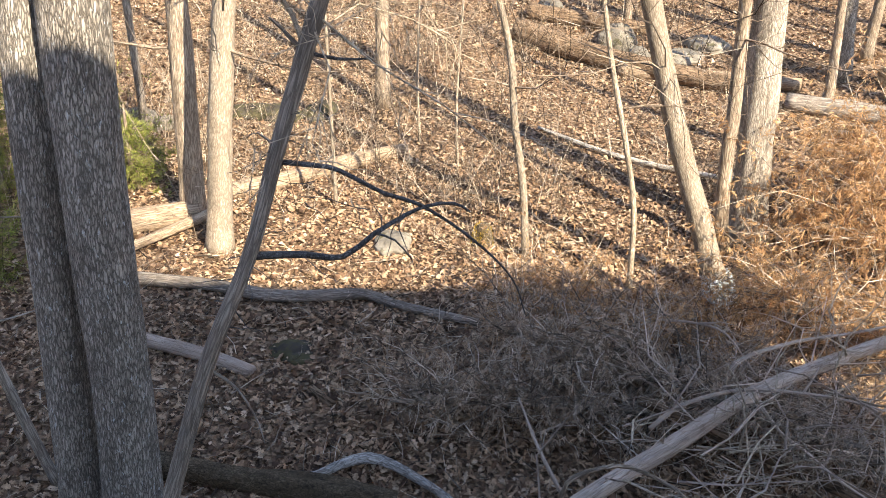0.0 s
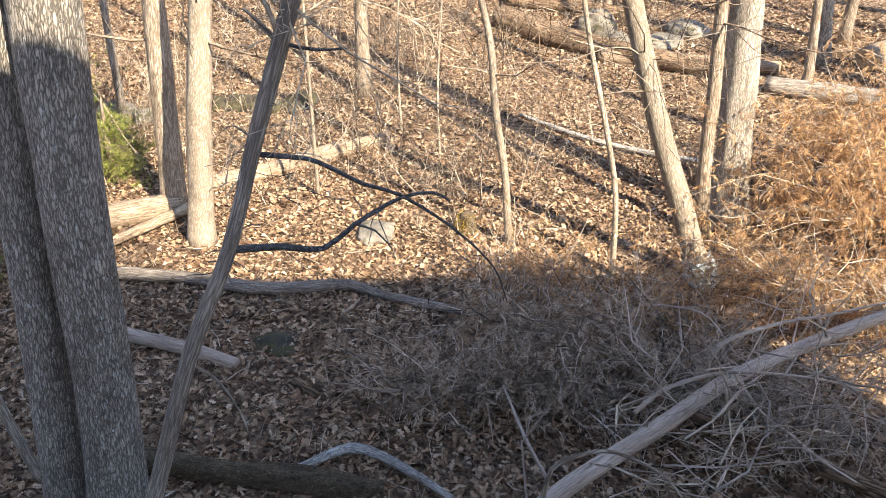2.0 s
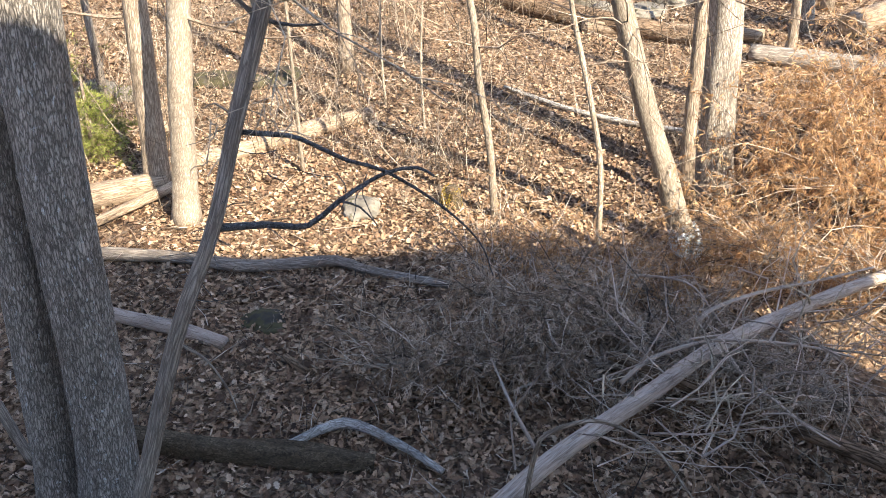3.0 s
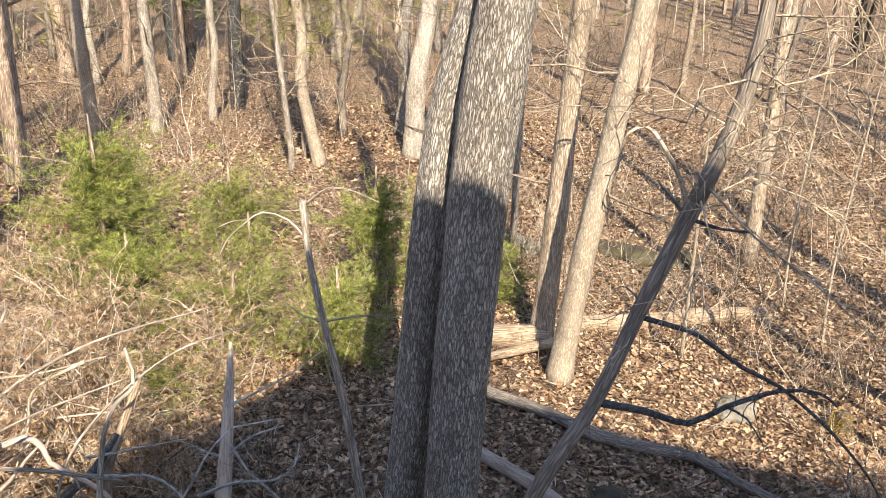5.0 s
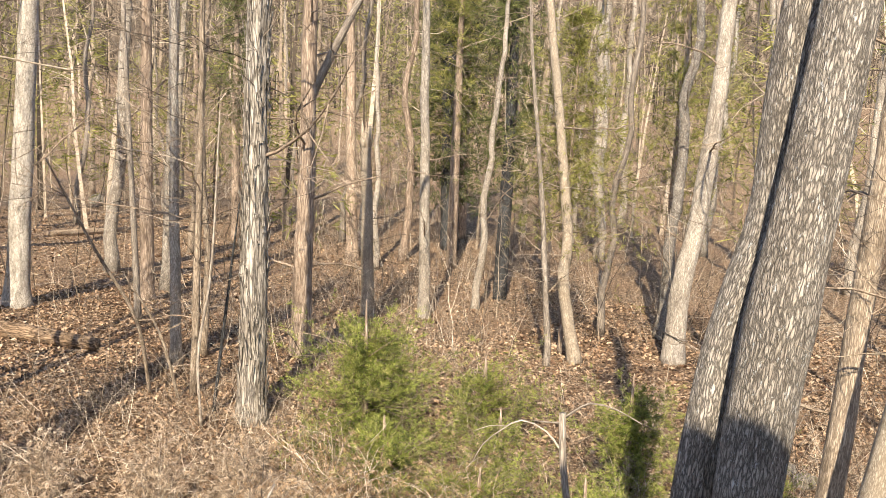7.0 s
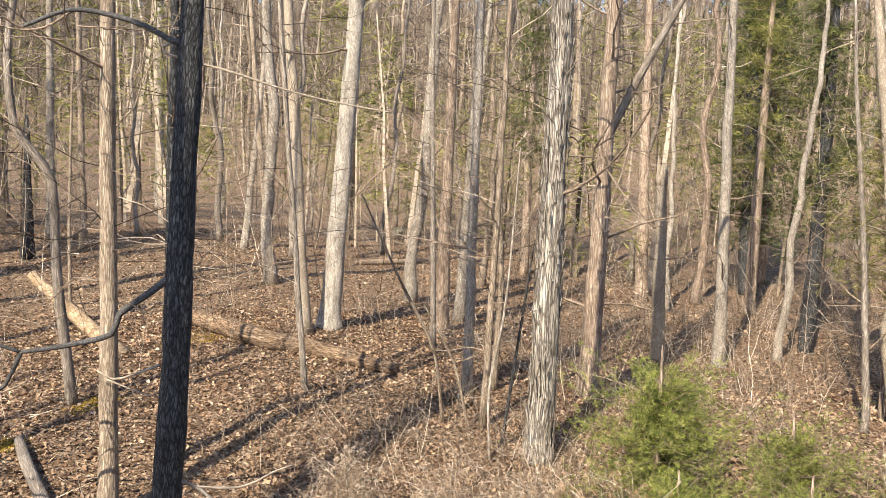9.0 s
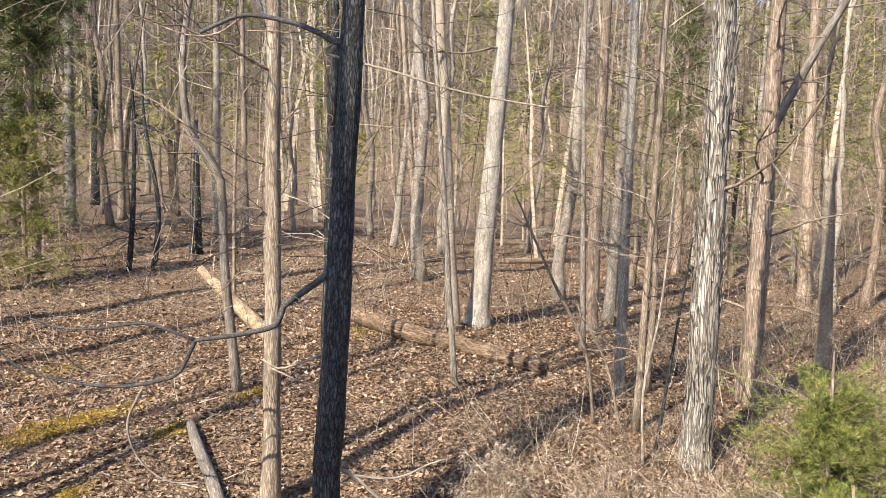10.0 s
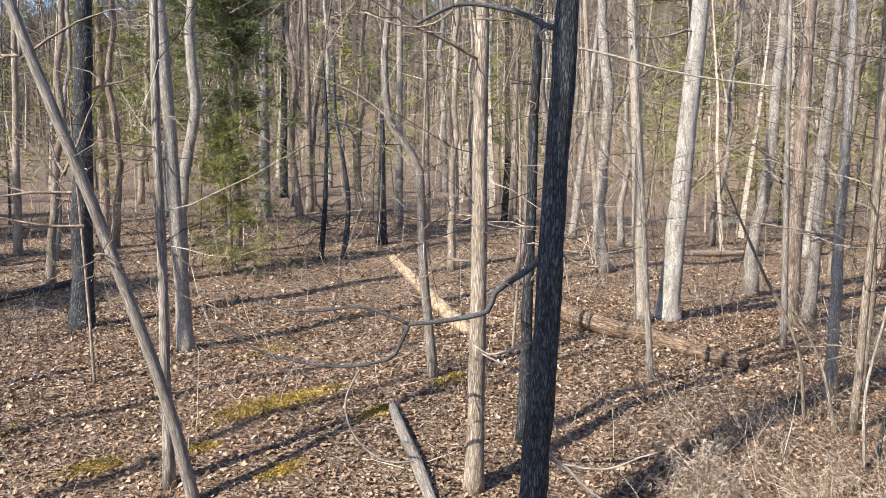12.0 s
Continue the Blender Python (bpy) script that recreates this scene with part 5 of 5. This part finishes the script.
def shaggy_plates():
    """Long strips of bark that curl away from the hickory's trunk."""
    host = next(o for o in scene.objects if o.parent is None and o.get("label", "").startswith("shaggy hickory"))
    rng = np.random.default_rng(310)
    shapes = []
    for k in range(5):
        ln, w = 0.28 + 0.09 * k, 0.035 + 0.006 * (k % 3)
        b = Bag()
        hs = np.linspace(0, ln, 6)
        out = 0.012 + 0.05 * ((hs / ln - 0.4) ** 2) * (1.2 + 0.4 * k)
        v = [(x * w * (1 - 0.25 * abs(h / ln - 0.5)), -o + d, h) for h, o in zip(hs, out) for x in (-0.5, 0.5) for d in (0, 0.009)]
        f = []
        for i in range(5):
            a, c = i * 4, i * 4 + 4
            f += [(a, a + 2, c + 2, c), (a + 3, a + 1, c + 1, c + 3), (a + 1, a, c, c + 1), (a + 2, a + 3, c + 3, c + 2)]
        b.add(v, f + [(0, 1, 3, 2), (20, 22, 23, 21)])
        me = b.mesh("bark_plate", False)
        me.materials.append(BARK_HICKORY)
        shapes.append(me)
    for k in range(230):
        z = rng.uniform(0.25, 8.5)
        a = rng.uniform(0, 360)
        r = 0.222 * (1 - 0.65 * z / 17) * (1 + 0.35 * math.exp(-z / 0.35))
        ob = new("bark_plate", shapes[rng.integers(0, 5)])
        ob.parent = host
        ob.matrix_basis = pose(r * math.sin(radians(a)) + 0.003 * z, -r * math.cos(radians(a)) + 0.004 * z, z, rng.normal(0, 2), rng.normal(0, 3), a)


shaggy_plates()


def dead_limbs():
    """Snapped limbs on the cedars, one leaning across to its neighbour."""
    root = thing("leaning_limb", -13.85, 10.8, 6.25, "weathered grey dead cedar limb slanting up across pale trunks", "dead limb")
    limb(root, [(-0.05, -0.02, -0.2), (0.10, 0.12, 0.36), (0.40, 0.47, 1.37), (0.74, 0.88, 2.45), (1.0, 1.2, 3.3)], 0.09, 0.06, BARK_GREY, 8)
    rng = np.random.default_rng(78)
    for k in range(10):
        b = Bag()
        t = rng.random()
        grow(b, rng, (0.74 * t, 0.88 * t, 2.4 * t), (rng.normal(), rng.normal(), 0.1), 1.3, 0.016, 3, 4, -0.03, 0.2, 0.7)
        part("branch", b, BARK_TWIG, root)


dead_limbs()


def splinters():
    """The torn top of the broken cedar trunk."""
    host = next(o for o in scene.objects if o.parent is None and o.get("label", "").startswith("pale broken-topped"))
    rng = np.random.default_rng(312)
    for k in range(7):
        a = k * 0.9
        b = Bag()
        x, y = -0.135 + 0.10 * math.cos(a), -0.14 + 0.10 * math.sin(a)
        h = rng.uniform(0.15, 0.55)
        b.tube([(x, y, 4.75), (x, y, 4.95 + h * 0.4), (x + rng.normal(0, 0.03), y, 5.0 + h)], [0.075, 0.05, 0.008], 5)
        part("splinter", b, BARK_PALE, host)


splinters()


def lichen_foot():
    host = next(o for o in scene.objects if o.parent is None and o.get("label", "").startswith("pale leaning tree with a white"))
    rng = np.random.default_rng(313)
    m = Bag()
    n = 1500
    a, h = rng.uniform(0, 6.283, n), 0.02 + 0.40 * rng.random(n) ** 1.4
    r = 0.150 * (1 + 0.35 * np.exp(-h / 0.35))
    at = np.stack([-0.3 * h + np.cos(a) * r, 0.1 * h + np.sin(a) * r, h], 1)
    needles(m, rng, at, np.stack([np.cos(a) * 0.35, np.sin(a) * 0.35, rng.normal(0, 1, n)], 1), 0.035, 0.03, 3, 1.0)
    tagged(part("lichen", m, LICHEN, host, "chalky white lichen crust", smooth=False), kind="stuff")


lichen_foot()


def hollow_log():
    x, y = -8.41, 4.3
    z = floor_z(x, y)
    root = thing("hollow_log", x, y, z, "short hollow log with a dark round opening in brush", "hollow log")
    d = unit(np.array([8.4, -4.3, 3.2]))
    c = np.array([0, 0, 0.24])
    b = Bag()
    b.tube([c - d * 1.3, c - d * 0.6, c + d * 0.02], [0.24, 0.26, 0.27], 18, False, 0.12)
    b.tube([c + d * 0.02, c - d * 0.5, c - d * 1.3], [0.235, 0.22, 0.18], 18, False, 0.12)
    part("shell", b, BARK_DARK_SHADED, root)
    e = Bag()
    e.tube([c + d * 0.015, c + d * 0.03], [0.272, 0.262], 18, False, 0.12)
    th = np.linspace(0, 6.283, 19)[:-1]
    u = unit(np.cross(d, (0, 0, 1.0)))
    w = np.cross(u, d)
    ring = [c + d * 0.028 + (np.cos(t) * u + np.sin(t) * w) * r for r in (0.27, 0.235) for t in th]
    e.add(ring, [(i, (i + 1) % 18, 18 + (i + 1) % 18, 18 + i) for i in range(18)])
    part("rim", e, LOG_GREY, root, "pale weathered broken rim")


hollow_log()


def vine_tangle():
    """Dark vines hanging from two thin dead stems."""
    x, y = -27.2, -0.9
    root = thing("vine_tangle", x, y, floor_z(x, y) - 0.05, "dark tangled vines hanging on thin dead stems", "vines")
    for e in (0, 0.7):
        stem(root, [(0, e, 0), (0.1, e + 0.15, 2.0), (0.0, e * 0.4 + 0.2, 4.6), (0.1, e * 0.5 + 0.1, 6.2)], [0.09, 0.07, 0.05, 0.03], BARK_DARK_SHADED, 8)
    rng = np.random.default_rng(314)
    for k in range(26):
        b = Bag()
        z = rng.uniform(1.0, 5.6)
        grow(b, rng, (0.05, rng.uniform(0, 0.5), z), (rng.normal(0, 0.6), rng.normal(0, 1), 0.4), rng.uniform(1.0, 2.4), 0.022, 3, 4, -0.28, 0.2, 0.6)
        part("vine", b, BARK_LIMB, root)


vine_tangle()


# ---- saplings ----
def sapling(label, pts, r, seed, material=None):
    o = np.array([pts[0][0], pts[0][1], floor_z(pts[0][0], pts[0][1]) - 0.04])
    root = thing("sapling", *o, label, "sapling", "saplings")
    rel = [(p[0] - o[0], p[1] - o[1], p[2]) for p in pts]
    stem(root, rel, [r, r * 0.85, r * 0.7, r * 0.35], material or BARK_PALE, 8, step=0.2)
    rng = np.random.default_rng(seed)
    line = curve(rel, 0.3)
    for k in range(6):
        b = Bag()
        i = rng.integers(len(line) // 3, len(line) - 1)
        grow(b, rng, line[i], (rng.normal(), rng.normal(), 0.5), rng.uniform(0.5, 1.2), r * 0.28, 3, 4, 0.0, 0.2, 0.6)
        part("branch", b, BARK_TWIG, root)


sapling("slim pale crooked sapling in low brush", [(1.24, 9.95, 0), (1.15, 9.98, 1.0), (0.98, 10.0, 1.95), (0.88, 10.0, 2.8), (0.55, 10.0, 4.0), (0.2, 10, 5.5)], 0.055, 401)
sapling("thin bent yellowish sapling in low brush", [(2.48, 9.13, 0), (2.40, 9.16, 1.15), (2.19, 9.2, 2.05), (1.91, 9.3, 3.1), (1.69, 9.3, 4.25), (1.58, 9.3, 6)], 0.038, 402)
sapling("thin straight pale sapling by the fallen log", [(-1.45, 11.4, 0), (-1.47, 11.4, 1.5), (-1.5, 11.4, 4)], 0.03, 403)
sapling("thin grey sapling on the valley floor", [(-0.25, 14.0, 0), (-0.3, 14.0, 1.5), (-0.2, 14.0, 4.5)], 0.025, 404)
sapling("thin grey sapling leaning in brush", [(0.4, 13.0, 0), (0.35, 13.0, 1.5), (0.5, 13.0, 4.5)], 0.022, 405)
sapling("slender forked sapling near the hickory", [(-13.0, 6.9, 0), (-12.7, 6.5, 1.4), (-12.6, 5.8, 2.6), (-12.4, 5.0, 4.0)], 0.035, 406, BARK_TAN)
sapling("slender leaning sapling near the hickory", [(-12.6, 7.2, 0), (-12.7, 6.9, 1.2), (-12.9, 6.4, 2.2)], 0.03, 407, BARK_TAN)
sapling("dark thin sapling beside the hickory", [(-11.9, 7.4, 0), (-11.9, 7.6, 1.5), (-11.8, 7.8, 3.5)], 0.03, 408, BARK_DARK_SHADED)
sapling("thin twisted sapling beside the hickory", [(-11.6, 7.0, 0), (-11.7, 7.0, 1.2), (-11.5, 7.1, 2.6), (-11.6, 7.3, 5)], 0.025, 409, BARK_GREY)
sapling("thin straight pale sapling on the open floor", [(-23.0, 1.8, 0), (-23.0, 1.8, 2.5), (-23.0, 1.9, 6)], 0.05, 410, BARK_TAN)
sapling("thin grey sapling on the open floor", [(-17.0, 3.0, 0), (-17.0, 3.1, 2.5), (-17.1, 3.0, 6)], 0.035, 411, BARK_TAN)
sapling("thin bare sapling near the dark oak", [(-15.5, -4.6, 0), (-15.6, -4.7, 2), (-15.4, -4.8, 5)], 0.03, 412, BARK_TAN)


# ---- rocks, stump, moss ----
def rock(label, x, y, sx, sy, sz, seed, sink=0.3, material=None):
    b = bmesh.new()
    bmesh.ops.create_icosphere(b, subdivisions=4, radius=1.0)
    for v in b.verts:
        c = v.co.copy()
        k = 1 + 0.32 * noise.noise(c * 0.9 + Vector((seed, 0, 0))) + 0.12 * noise.noise(c * 2.7 + Vector((0, seed, 0))) + 0.05 * noise.noise(c * 7 + Vector((0, 0, seed)))
        q = Vector((round(c.x * 2.2) / 2.2, round(c.y * 2.2) / 2.2, round(c.z * 2.2) / 2.2))
        v.co = (c * 0.65 + q * 0.35) * k
        v.co.x, v.co.y, v.co.z = v.co.x * sx, v.co.y * sy, v.co.z * sz
    me = bpy.data.meshes.new("rock")
    b.to_mesh(me)
    b.free()
    me.shade_smooth()
    me.materials.append(material or ROCK)
    ob = new("rock", me)
    ob.location, ob.rotation_euler = (x, y, floor_z(x, y) + sz * (1 - 2 * sink) * 0.6), (0, 0, seed * 1.3)
    tagged(ob, label, "rock", "rocks")


rock("large pale angular lichened boulder on the slope", 4.2, 19.3, 0.5, 0.45, 0.42, 1)
rock("pale angular boulder below a larger one", 4.45, 18.2, 0.33, 0.3, 0.3, 2)
rock("flat grey slab over a dark hollow", 5.35, 18.2, 0.55, 0.4, 0.16, 3)
rock("grey rounded rock on leaves", 6.1, 18.7, 0.5, 0.4, 0.2, 4)
rock("small grey rock beside the slab", 4.9, 18.3, 0.25, 0.2, 0.15, 5)
rock("low flat grey rock among fallen leaves", -0.54, 10.3, 0.35, 0.25, 0.12, 6, 0.4)
rock("mossy dark rock at the shade edge", -1.55, 7.75, 0.30, 0.22, 0.085, 7, 0.5, ROCK_MOSS)
rock("grey rock beyond the trunks", -5.4, 14.7, 0.35, 0.3, 0.25, 8)
rock("small pale rock beyond the trunks", -4.8, 14.5, 0.2, 0.2, 0.15, 9)
rock("pale bright rock far off in the leaves", -43.5, 20.6, 0.4, 0.35, 0.4, 10)
rock("weathered rock at the top of the slope", 2.9, 21.5, 0.4, 0.3, 0.2, 11)
rock("low mossy rock on the valley side", -3.2, 15.2, 0.7, 0.35, 0.16, 12, 0.4, ROCK_MOSS)
rock("low mossy bank rock among stems", -2.2, 15.4, 0.5, 0.3, 0.14, 13, 0.4, ROCK_MOSS)


def stump():
    x, y = 0.67, 10.34
    root = thing("stump", x, y, floor_z(x, y) - 0.05, "small broken mossy stump with yellow-green moss", "stump")
    b = Bag()
    b.tube([(0, 0, 0), (0.02, 0, 0.12), (0.03, 0, 0.25), (0.02, 0, 0.36)], [0.17, 0.13, 0.11, 0.06], 14, True, 0.3, 8)
    part("trunk", b, LOG_MOSS, root)
    rng = np.random.default_rng(9)
    m = Bag()
    a = rng.random(420) * 6.283
    h = rng.random(420) * 0.33
    rr = np.interp(h, [0, 0.12, 0.25, 0.36], [0.17, 0.13, 0.11, 0.07])
    needles(m, rng, np.stack([np.cos(a) * rr, np.sin(a) * rr, h], 1), np.stack([np.cos(a), np.sin(a), np.full(420, 0.6)], 1), 0.03, 0.012, 3)
    part("moss", m, MOSS, root, "yellow-green moss tufts", smooth=False)


stump()


def moss(x, y, sx, sy, turn, count, seed):
    rng = np.random.default_rng(seed)
    a, q = rng.random(count) * 6.283, np.sqrt(rng.random(count)) * (1 + 0.25 * rng.normal(0, 1, count))
    u, v = np.cos(a) * q * sx, np.sin(a) * q * sy
    xs, ys = x + u * math.cos(turn) - v * math.sin(turn), y + u * math.sin(turn) + v * math.cos(turn)
    b = Bag()
    needles(b, rng, np.stack([xs, ys, floors(xs, ys) + 0.02], 1), np.stack([rng.normal(0, 0.5, count), rng.normal(0, 0.5, count), np.ones(count)], 1), 0.024, 0.010, 4, 1.0)
    stuff("moss", b, MOSS, "golden-green moss patch spreading between fallen leaves", "moss")


moss(-14.25, -1.4, 1.15, 0.3, 2.22, 3120, 501)
moss(-13.71, 0.09, 0.4, 0.2, 2.2, 620, 502)
moss(-12.31, -3.8, 0.42, 0.2, 2.2, 600, 503)
moss(-12.12, -1.27, 0.4, 0.16, 2.2, 600, 504)
moss(-15.2, 1.5, 0.5, 0.25, 2.2, 540, 505)
moss(-19.5, 4.4, 1.2, 0.5, 2.2, 960, 506)
moss(-12.73, -2.48, 0.35, 0.15, 2.0, 420, 507)
moss(-17.5, -1.8, 0.9, 0.35, 2.2, 540, 508)
moss(-13.2, -5.6, 0.5, 0.3, 2.2, 360, 509)


# ---- the woods beyond ----
def woods_templates():
    kinds = []
    for k, (m, r, h, bend) in enumerate(((BARK_TAN, 0.13, 15, 0.0), (BARK_WHITE, 0.16, 16, 0.1), (BARK_GREY, 0.10, 13, 0.25), (BARK_OAK, 0.18, 16, 0.0), (BARK_DEAD, 0.09, 12, 0.3), (BARK_CEDAR, 0.14, 12, 0.1))):
        kinds.append(tree("slim bare woodland tree standing in fallen leaves", 60 + 4 * k, 70, h, r, (0.01, 0.0), m, 600 + k, ((3, bend * 0.3, 0), (6, bend, bend * 0.5)), limbs=5, first=0.12, sides=7, group="woodland trees", spread=2.8, dense=0.5, sway=0.22))
    return kinds


def plant_woods():
    kinds = woods_templates()
    rng = np.random.default_rng(8)
    spots = []
    near = [(o.location.x, o.location.y) for o in scene.objects if o.parent is None and o.name.startswith(("tree", "twin"))]
    tries = 0
    while len(spots) < 120 and tries < 9000:
        tries += 1
        yaw = radians(rng.uniform(-38, 122))
        d = rng.uniform(23, 62) if yaw > radians(22) else rng.uniform(24, 60)
        x, y = -math.sin(yaw) * d, math.cos(yaw) * d
        if min(math.hypot(x - a, y - b) for a, b in near + spots) < 1.3:
            continue
        spots.append((x, y))
    # out-of-view trees, added up-sun to stripe the ground with shadow
    spots += [(-9.5, -11.5), (-13.0, -9.5), (-16.5, -13.0), (-6.5, -12.5), (-21.0, -16.0), (-12.0, -16.0), (10.5, 6.5), (12.5, 9.0), (14.0, 12.0), (11.0, 12.5), (17, 7), (13.5, 3.5), (15.5, -1.0), (18.5, 2.5), (21.0, -3.0), (23.5, 4.5), (16.0, 9.5), (19.5, 11.5), (25.0, -7.0), (28.0, 0.5), (14.5, 15.5), (22.5, 9.0), (30.0, -4.5), (17.5, -6.0), (26.5, 7.0)]
    for i, (x, y) in enumerate(spots):
        s = rng.uniform(0.75, 1.35)
        m = pose(x, y, floor_z(x, y) - 0.06, rng.normal(0, 2.2), rng.normal(0, 2.2), rng.uniform(0, 360))
        if i < len(kinds):
            kinds[i].matrix_basis, k = m, kinds[i]
        else:
            k = copy_thing(kinds[rng.integers(0, len(kinds))], m)
        k.scale = (s, s, s)
    # unseen trunk set on the sun line so its shadow covers the dark tree
    tree("unseen stout oak beside the house, placed to shade the dark tree", -4.65, -5.9, 24, 0.36, (0, 0), BARK_OAK, 640, limbs=6, first=0.6)


plant_woods()


def far_woods():
    rng = np.random.default_rng(21)
    n = 720
    yaw = np.radians(rng.uniform(-48, 132, n))
    d = 34 + 120 * rng.random(n) ** 1.1
    xs, ys = -np.sin(yaw) * d, np.cos(yaw) * d
    at = np.stack([xs, ys, lie(xs, ys) - 0.2], 1)
    h = rng.uniform(9, 18, n)
    b = Bag()
    ends = twigs(b, rng, at, np.stack([rng.normal(0, 0.04, n), rng.normal(0, 0.04, n), np.ones(n)], 1), h, 0.035 + 0.15 * rng.random(n) ** 2, 6, 0.05)
    stuff("far_woods", b, FAR_TRUNK, "dense far bare tree trunks fading into grey woods", "woods")
    t = Bag()
    for k in range(13):
        i = rng.integers(1, 6)
        p, e = ends[i]
        q = ends[i + 1][0]
        p = p + (q - p) * rng.random((n, 1))
        w = np.stack([rng.normal(0, 1, n), rng.normal(0, 1, n), rng.uniform(0.0, 1.0, n)], 1)
        sub = twigs(t, rng, p, w, rng.uniform(1.2, 4.0, n), 0.016, 2, 0.25)
        twigs(t, rng, sub[1][0], unit(sub[1][1] + rng.normal(0, 0.7, (n, 3))), rng.uniform(0.8, 2.6, n), 0.011, 1, 0.25)
    n = 800
    yaw = np.radians(rng.uniform(-50, 135, n))
    d = rng.uniform(110, 215, n)
    xs, ys = -np.sin(yaw) * d, np.cos(yaw) * d
    g = Bag()
    ends = twigs(g, rng, np.stack([xs, ys, lie(xs, ys) - 0.3], 1), np.stack([rng.normal(0, 0.04, n), rng.normal(0, 0.04, n), np.ones(n)], 1), rng.uniform(12, 22, n), rng.uniform(0.08, 0.2, n), 4, 0.05)
    for k in range(18):
        i = rng.integers(1, 5)
        w = np.stack([rng.normal(0, 1, n), rng.normal(0, 1, n), rng.uniform(0.2, 1.2, n)], 1)
        twigs(g, rng, ends[i][0] - np.array([0, 0, 1.0]) * rng.uniform(0, 3, (n, 1)), w, rng.uniform(2, 5.5, n), 0.075, 2, 0.3)
    stuff("far_woods", g, TWIG_FAR, "grey-brown mass of distant bare treetops on the rise", "woods")
    stuff("far_branches", t, TWIG_FAR, "haze of fine bare branches in far woods", "branches")
    m = 120
    yaw = np.radians(rng.uniform(10, 125, m))
    d = rng.uniform(32, 80, m)
    f = Bag()
    for a, q in zip(yaw, d):
        x, y = -math.sin(a) * q, math.cos(a) * q
        c = np.array([x, y, float(lie(np.array(x), np.array(y)))])
        hh = rng.uniform(5, 15)
        k = 120
        v = rng.random(k) ** 0.8
        rr = (1.15 - v) * (1.0 + hh * 0.13) * np.sqrt(rng.random(k))
        th = rng.random(k) * 6.283
        pts = c + np.stack([np.cos(th) * rr, np.sin(th) * rr, hh * (0.15 + 0.85 * v)], 1)
        needles(f, rng, pts, np.stack([np.cos(th), np.sin(th), np.zeros(k)], 1), 0.55, 0.05, 4, 0.9)
    stuff("far_evergreens", f, PINE_YELLOW, "scattered far yellow-green evergreens in the woods", "evergreens")


far_woods()


# ---- hazy wooded horizon ----
def horizon_woods():
    m, nt, b = mat_new("hazy_far_treetops", 1.0, 0.0)
    vec = mapped(nt, (1.1, 1.1, 0.16))
    streak = noise_tex(nt, vec, 1.0, 8, 0.75, 0.4)
    # the darkest streaks paint in the shaded gaps between far trunks
    col = ramp(nt, streak, [(0.36, (0.035, 0.028, 0.022)), (0.5, (0.12, 0.098, 0.077)), (0.64, (0.27, 0.228, 0.185))])
    nt.links.new(col, b.inputs["Base Color"])
    gaps = noise_tex(nt, mapped(nt, (0.9, 0.9, 0.5)), 1.0, 10, 0.8, 0.6)
    sep = nt.nodes.new("ShaderNodeSeparateXYZ")
    nt.links.new(mapped(nt, kind="UV"), sep.inputs[0])
    rise = maths(nt, "MULTIPLY_ADD", maths(nt, "POWER", sep.outputs[1], 4.0), -0.40, gaps)
    nt.links.new(ramp(nt, rise, [(0.26, (0, 0, 0)), (0.32, (1, 1, 1))]), b.inputs["Alpha"])
    n, rad = 300, 232.0
    vs, fs = [], []
    for i in range(n + 1):
        a = radians(-60 + 200 * i / n)
        x, y = -math.sin(a) * rad, math.cos(a) * rad
        z = float(lie(np.array(x), np.array(y)))
        top = z + 44 + 5 * noise.noise((i * 0.11, 0, 0)) + 3 * noise.noise((i * 0.5, 3, 0))
        vs += [(x, y, z - 2), (x, y, top)]
        if i:
            fs.append((2 * i - 2, 2 * i, 2 * i + 1, 2 * i - 1))
    me = bpy.data.meshes.new("backdrop")
    me.from_pydata(vs, [], fs)
    uv = me.uv_layers.new(name="UVMap")
    for p in me.polygons:
        for li, c in zip(p.loop_indices, ((0, 0), (1, 0), (1, 1), (0, 1))):
            uv.data[li].uv = c
    me.materials.append(m)
    tagged(new("backdrop", me), "hazy grey-brown bare woods on the far horizon", "backdrop", kind="structure")


horizon_woods()
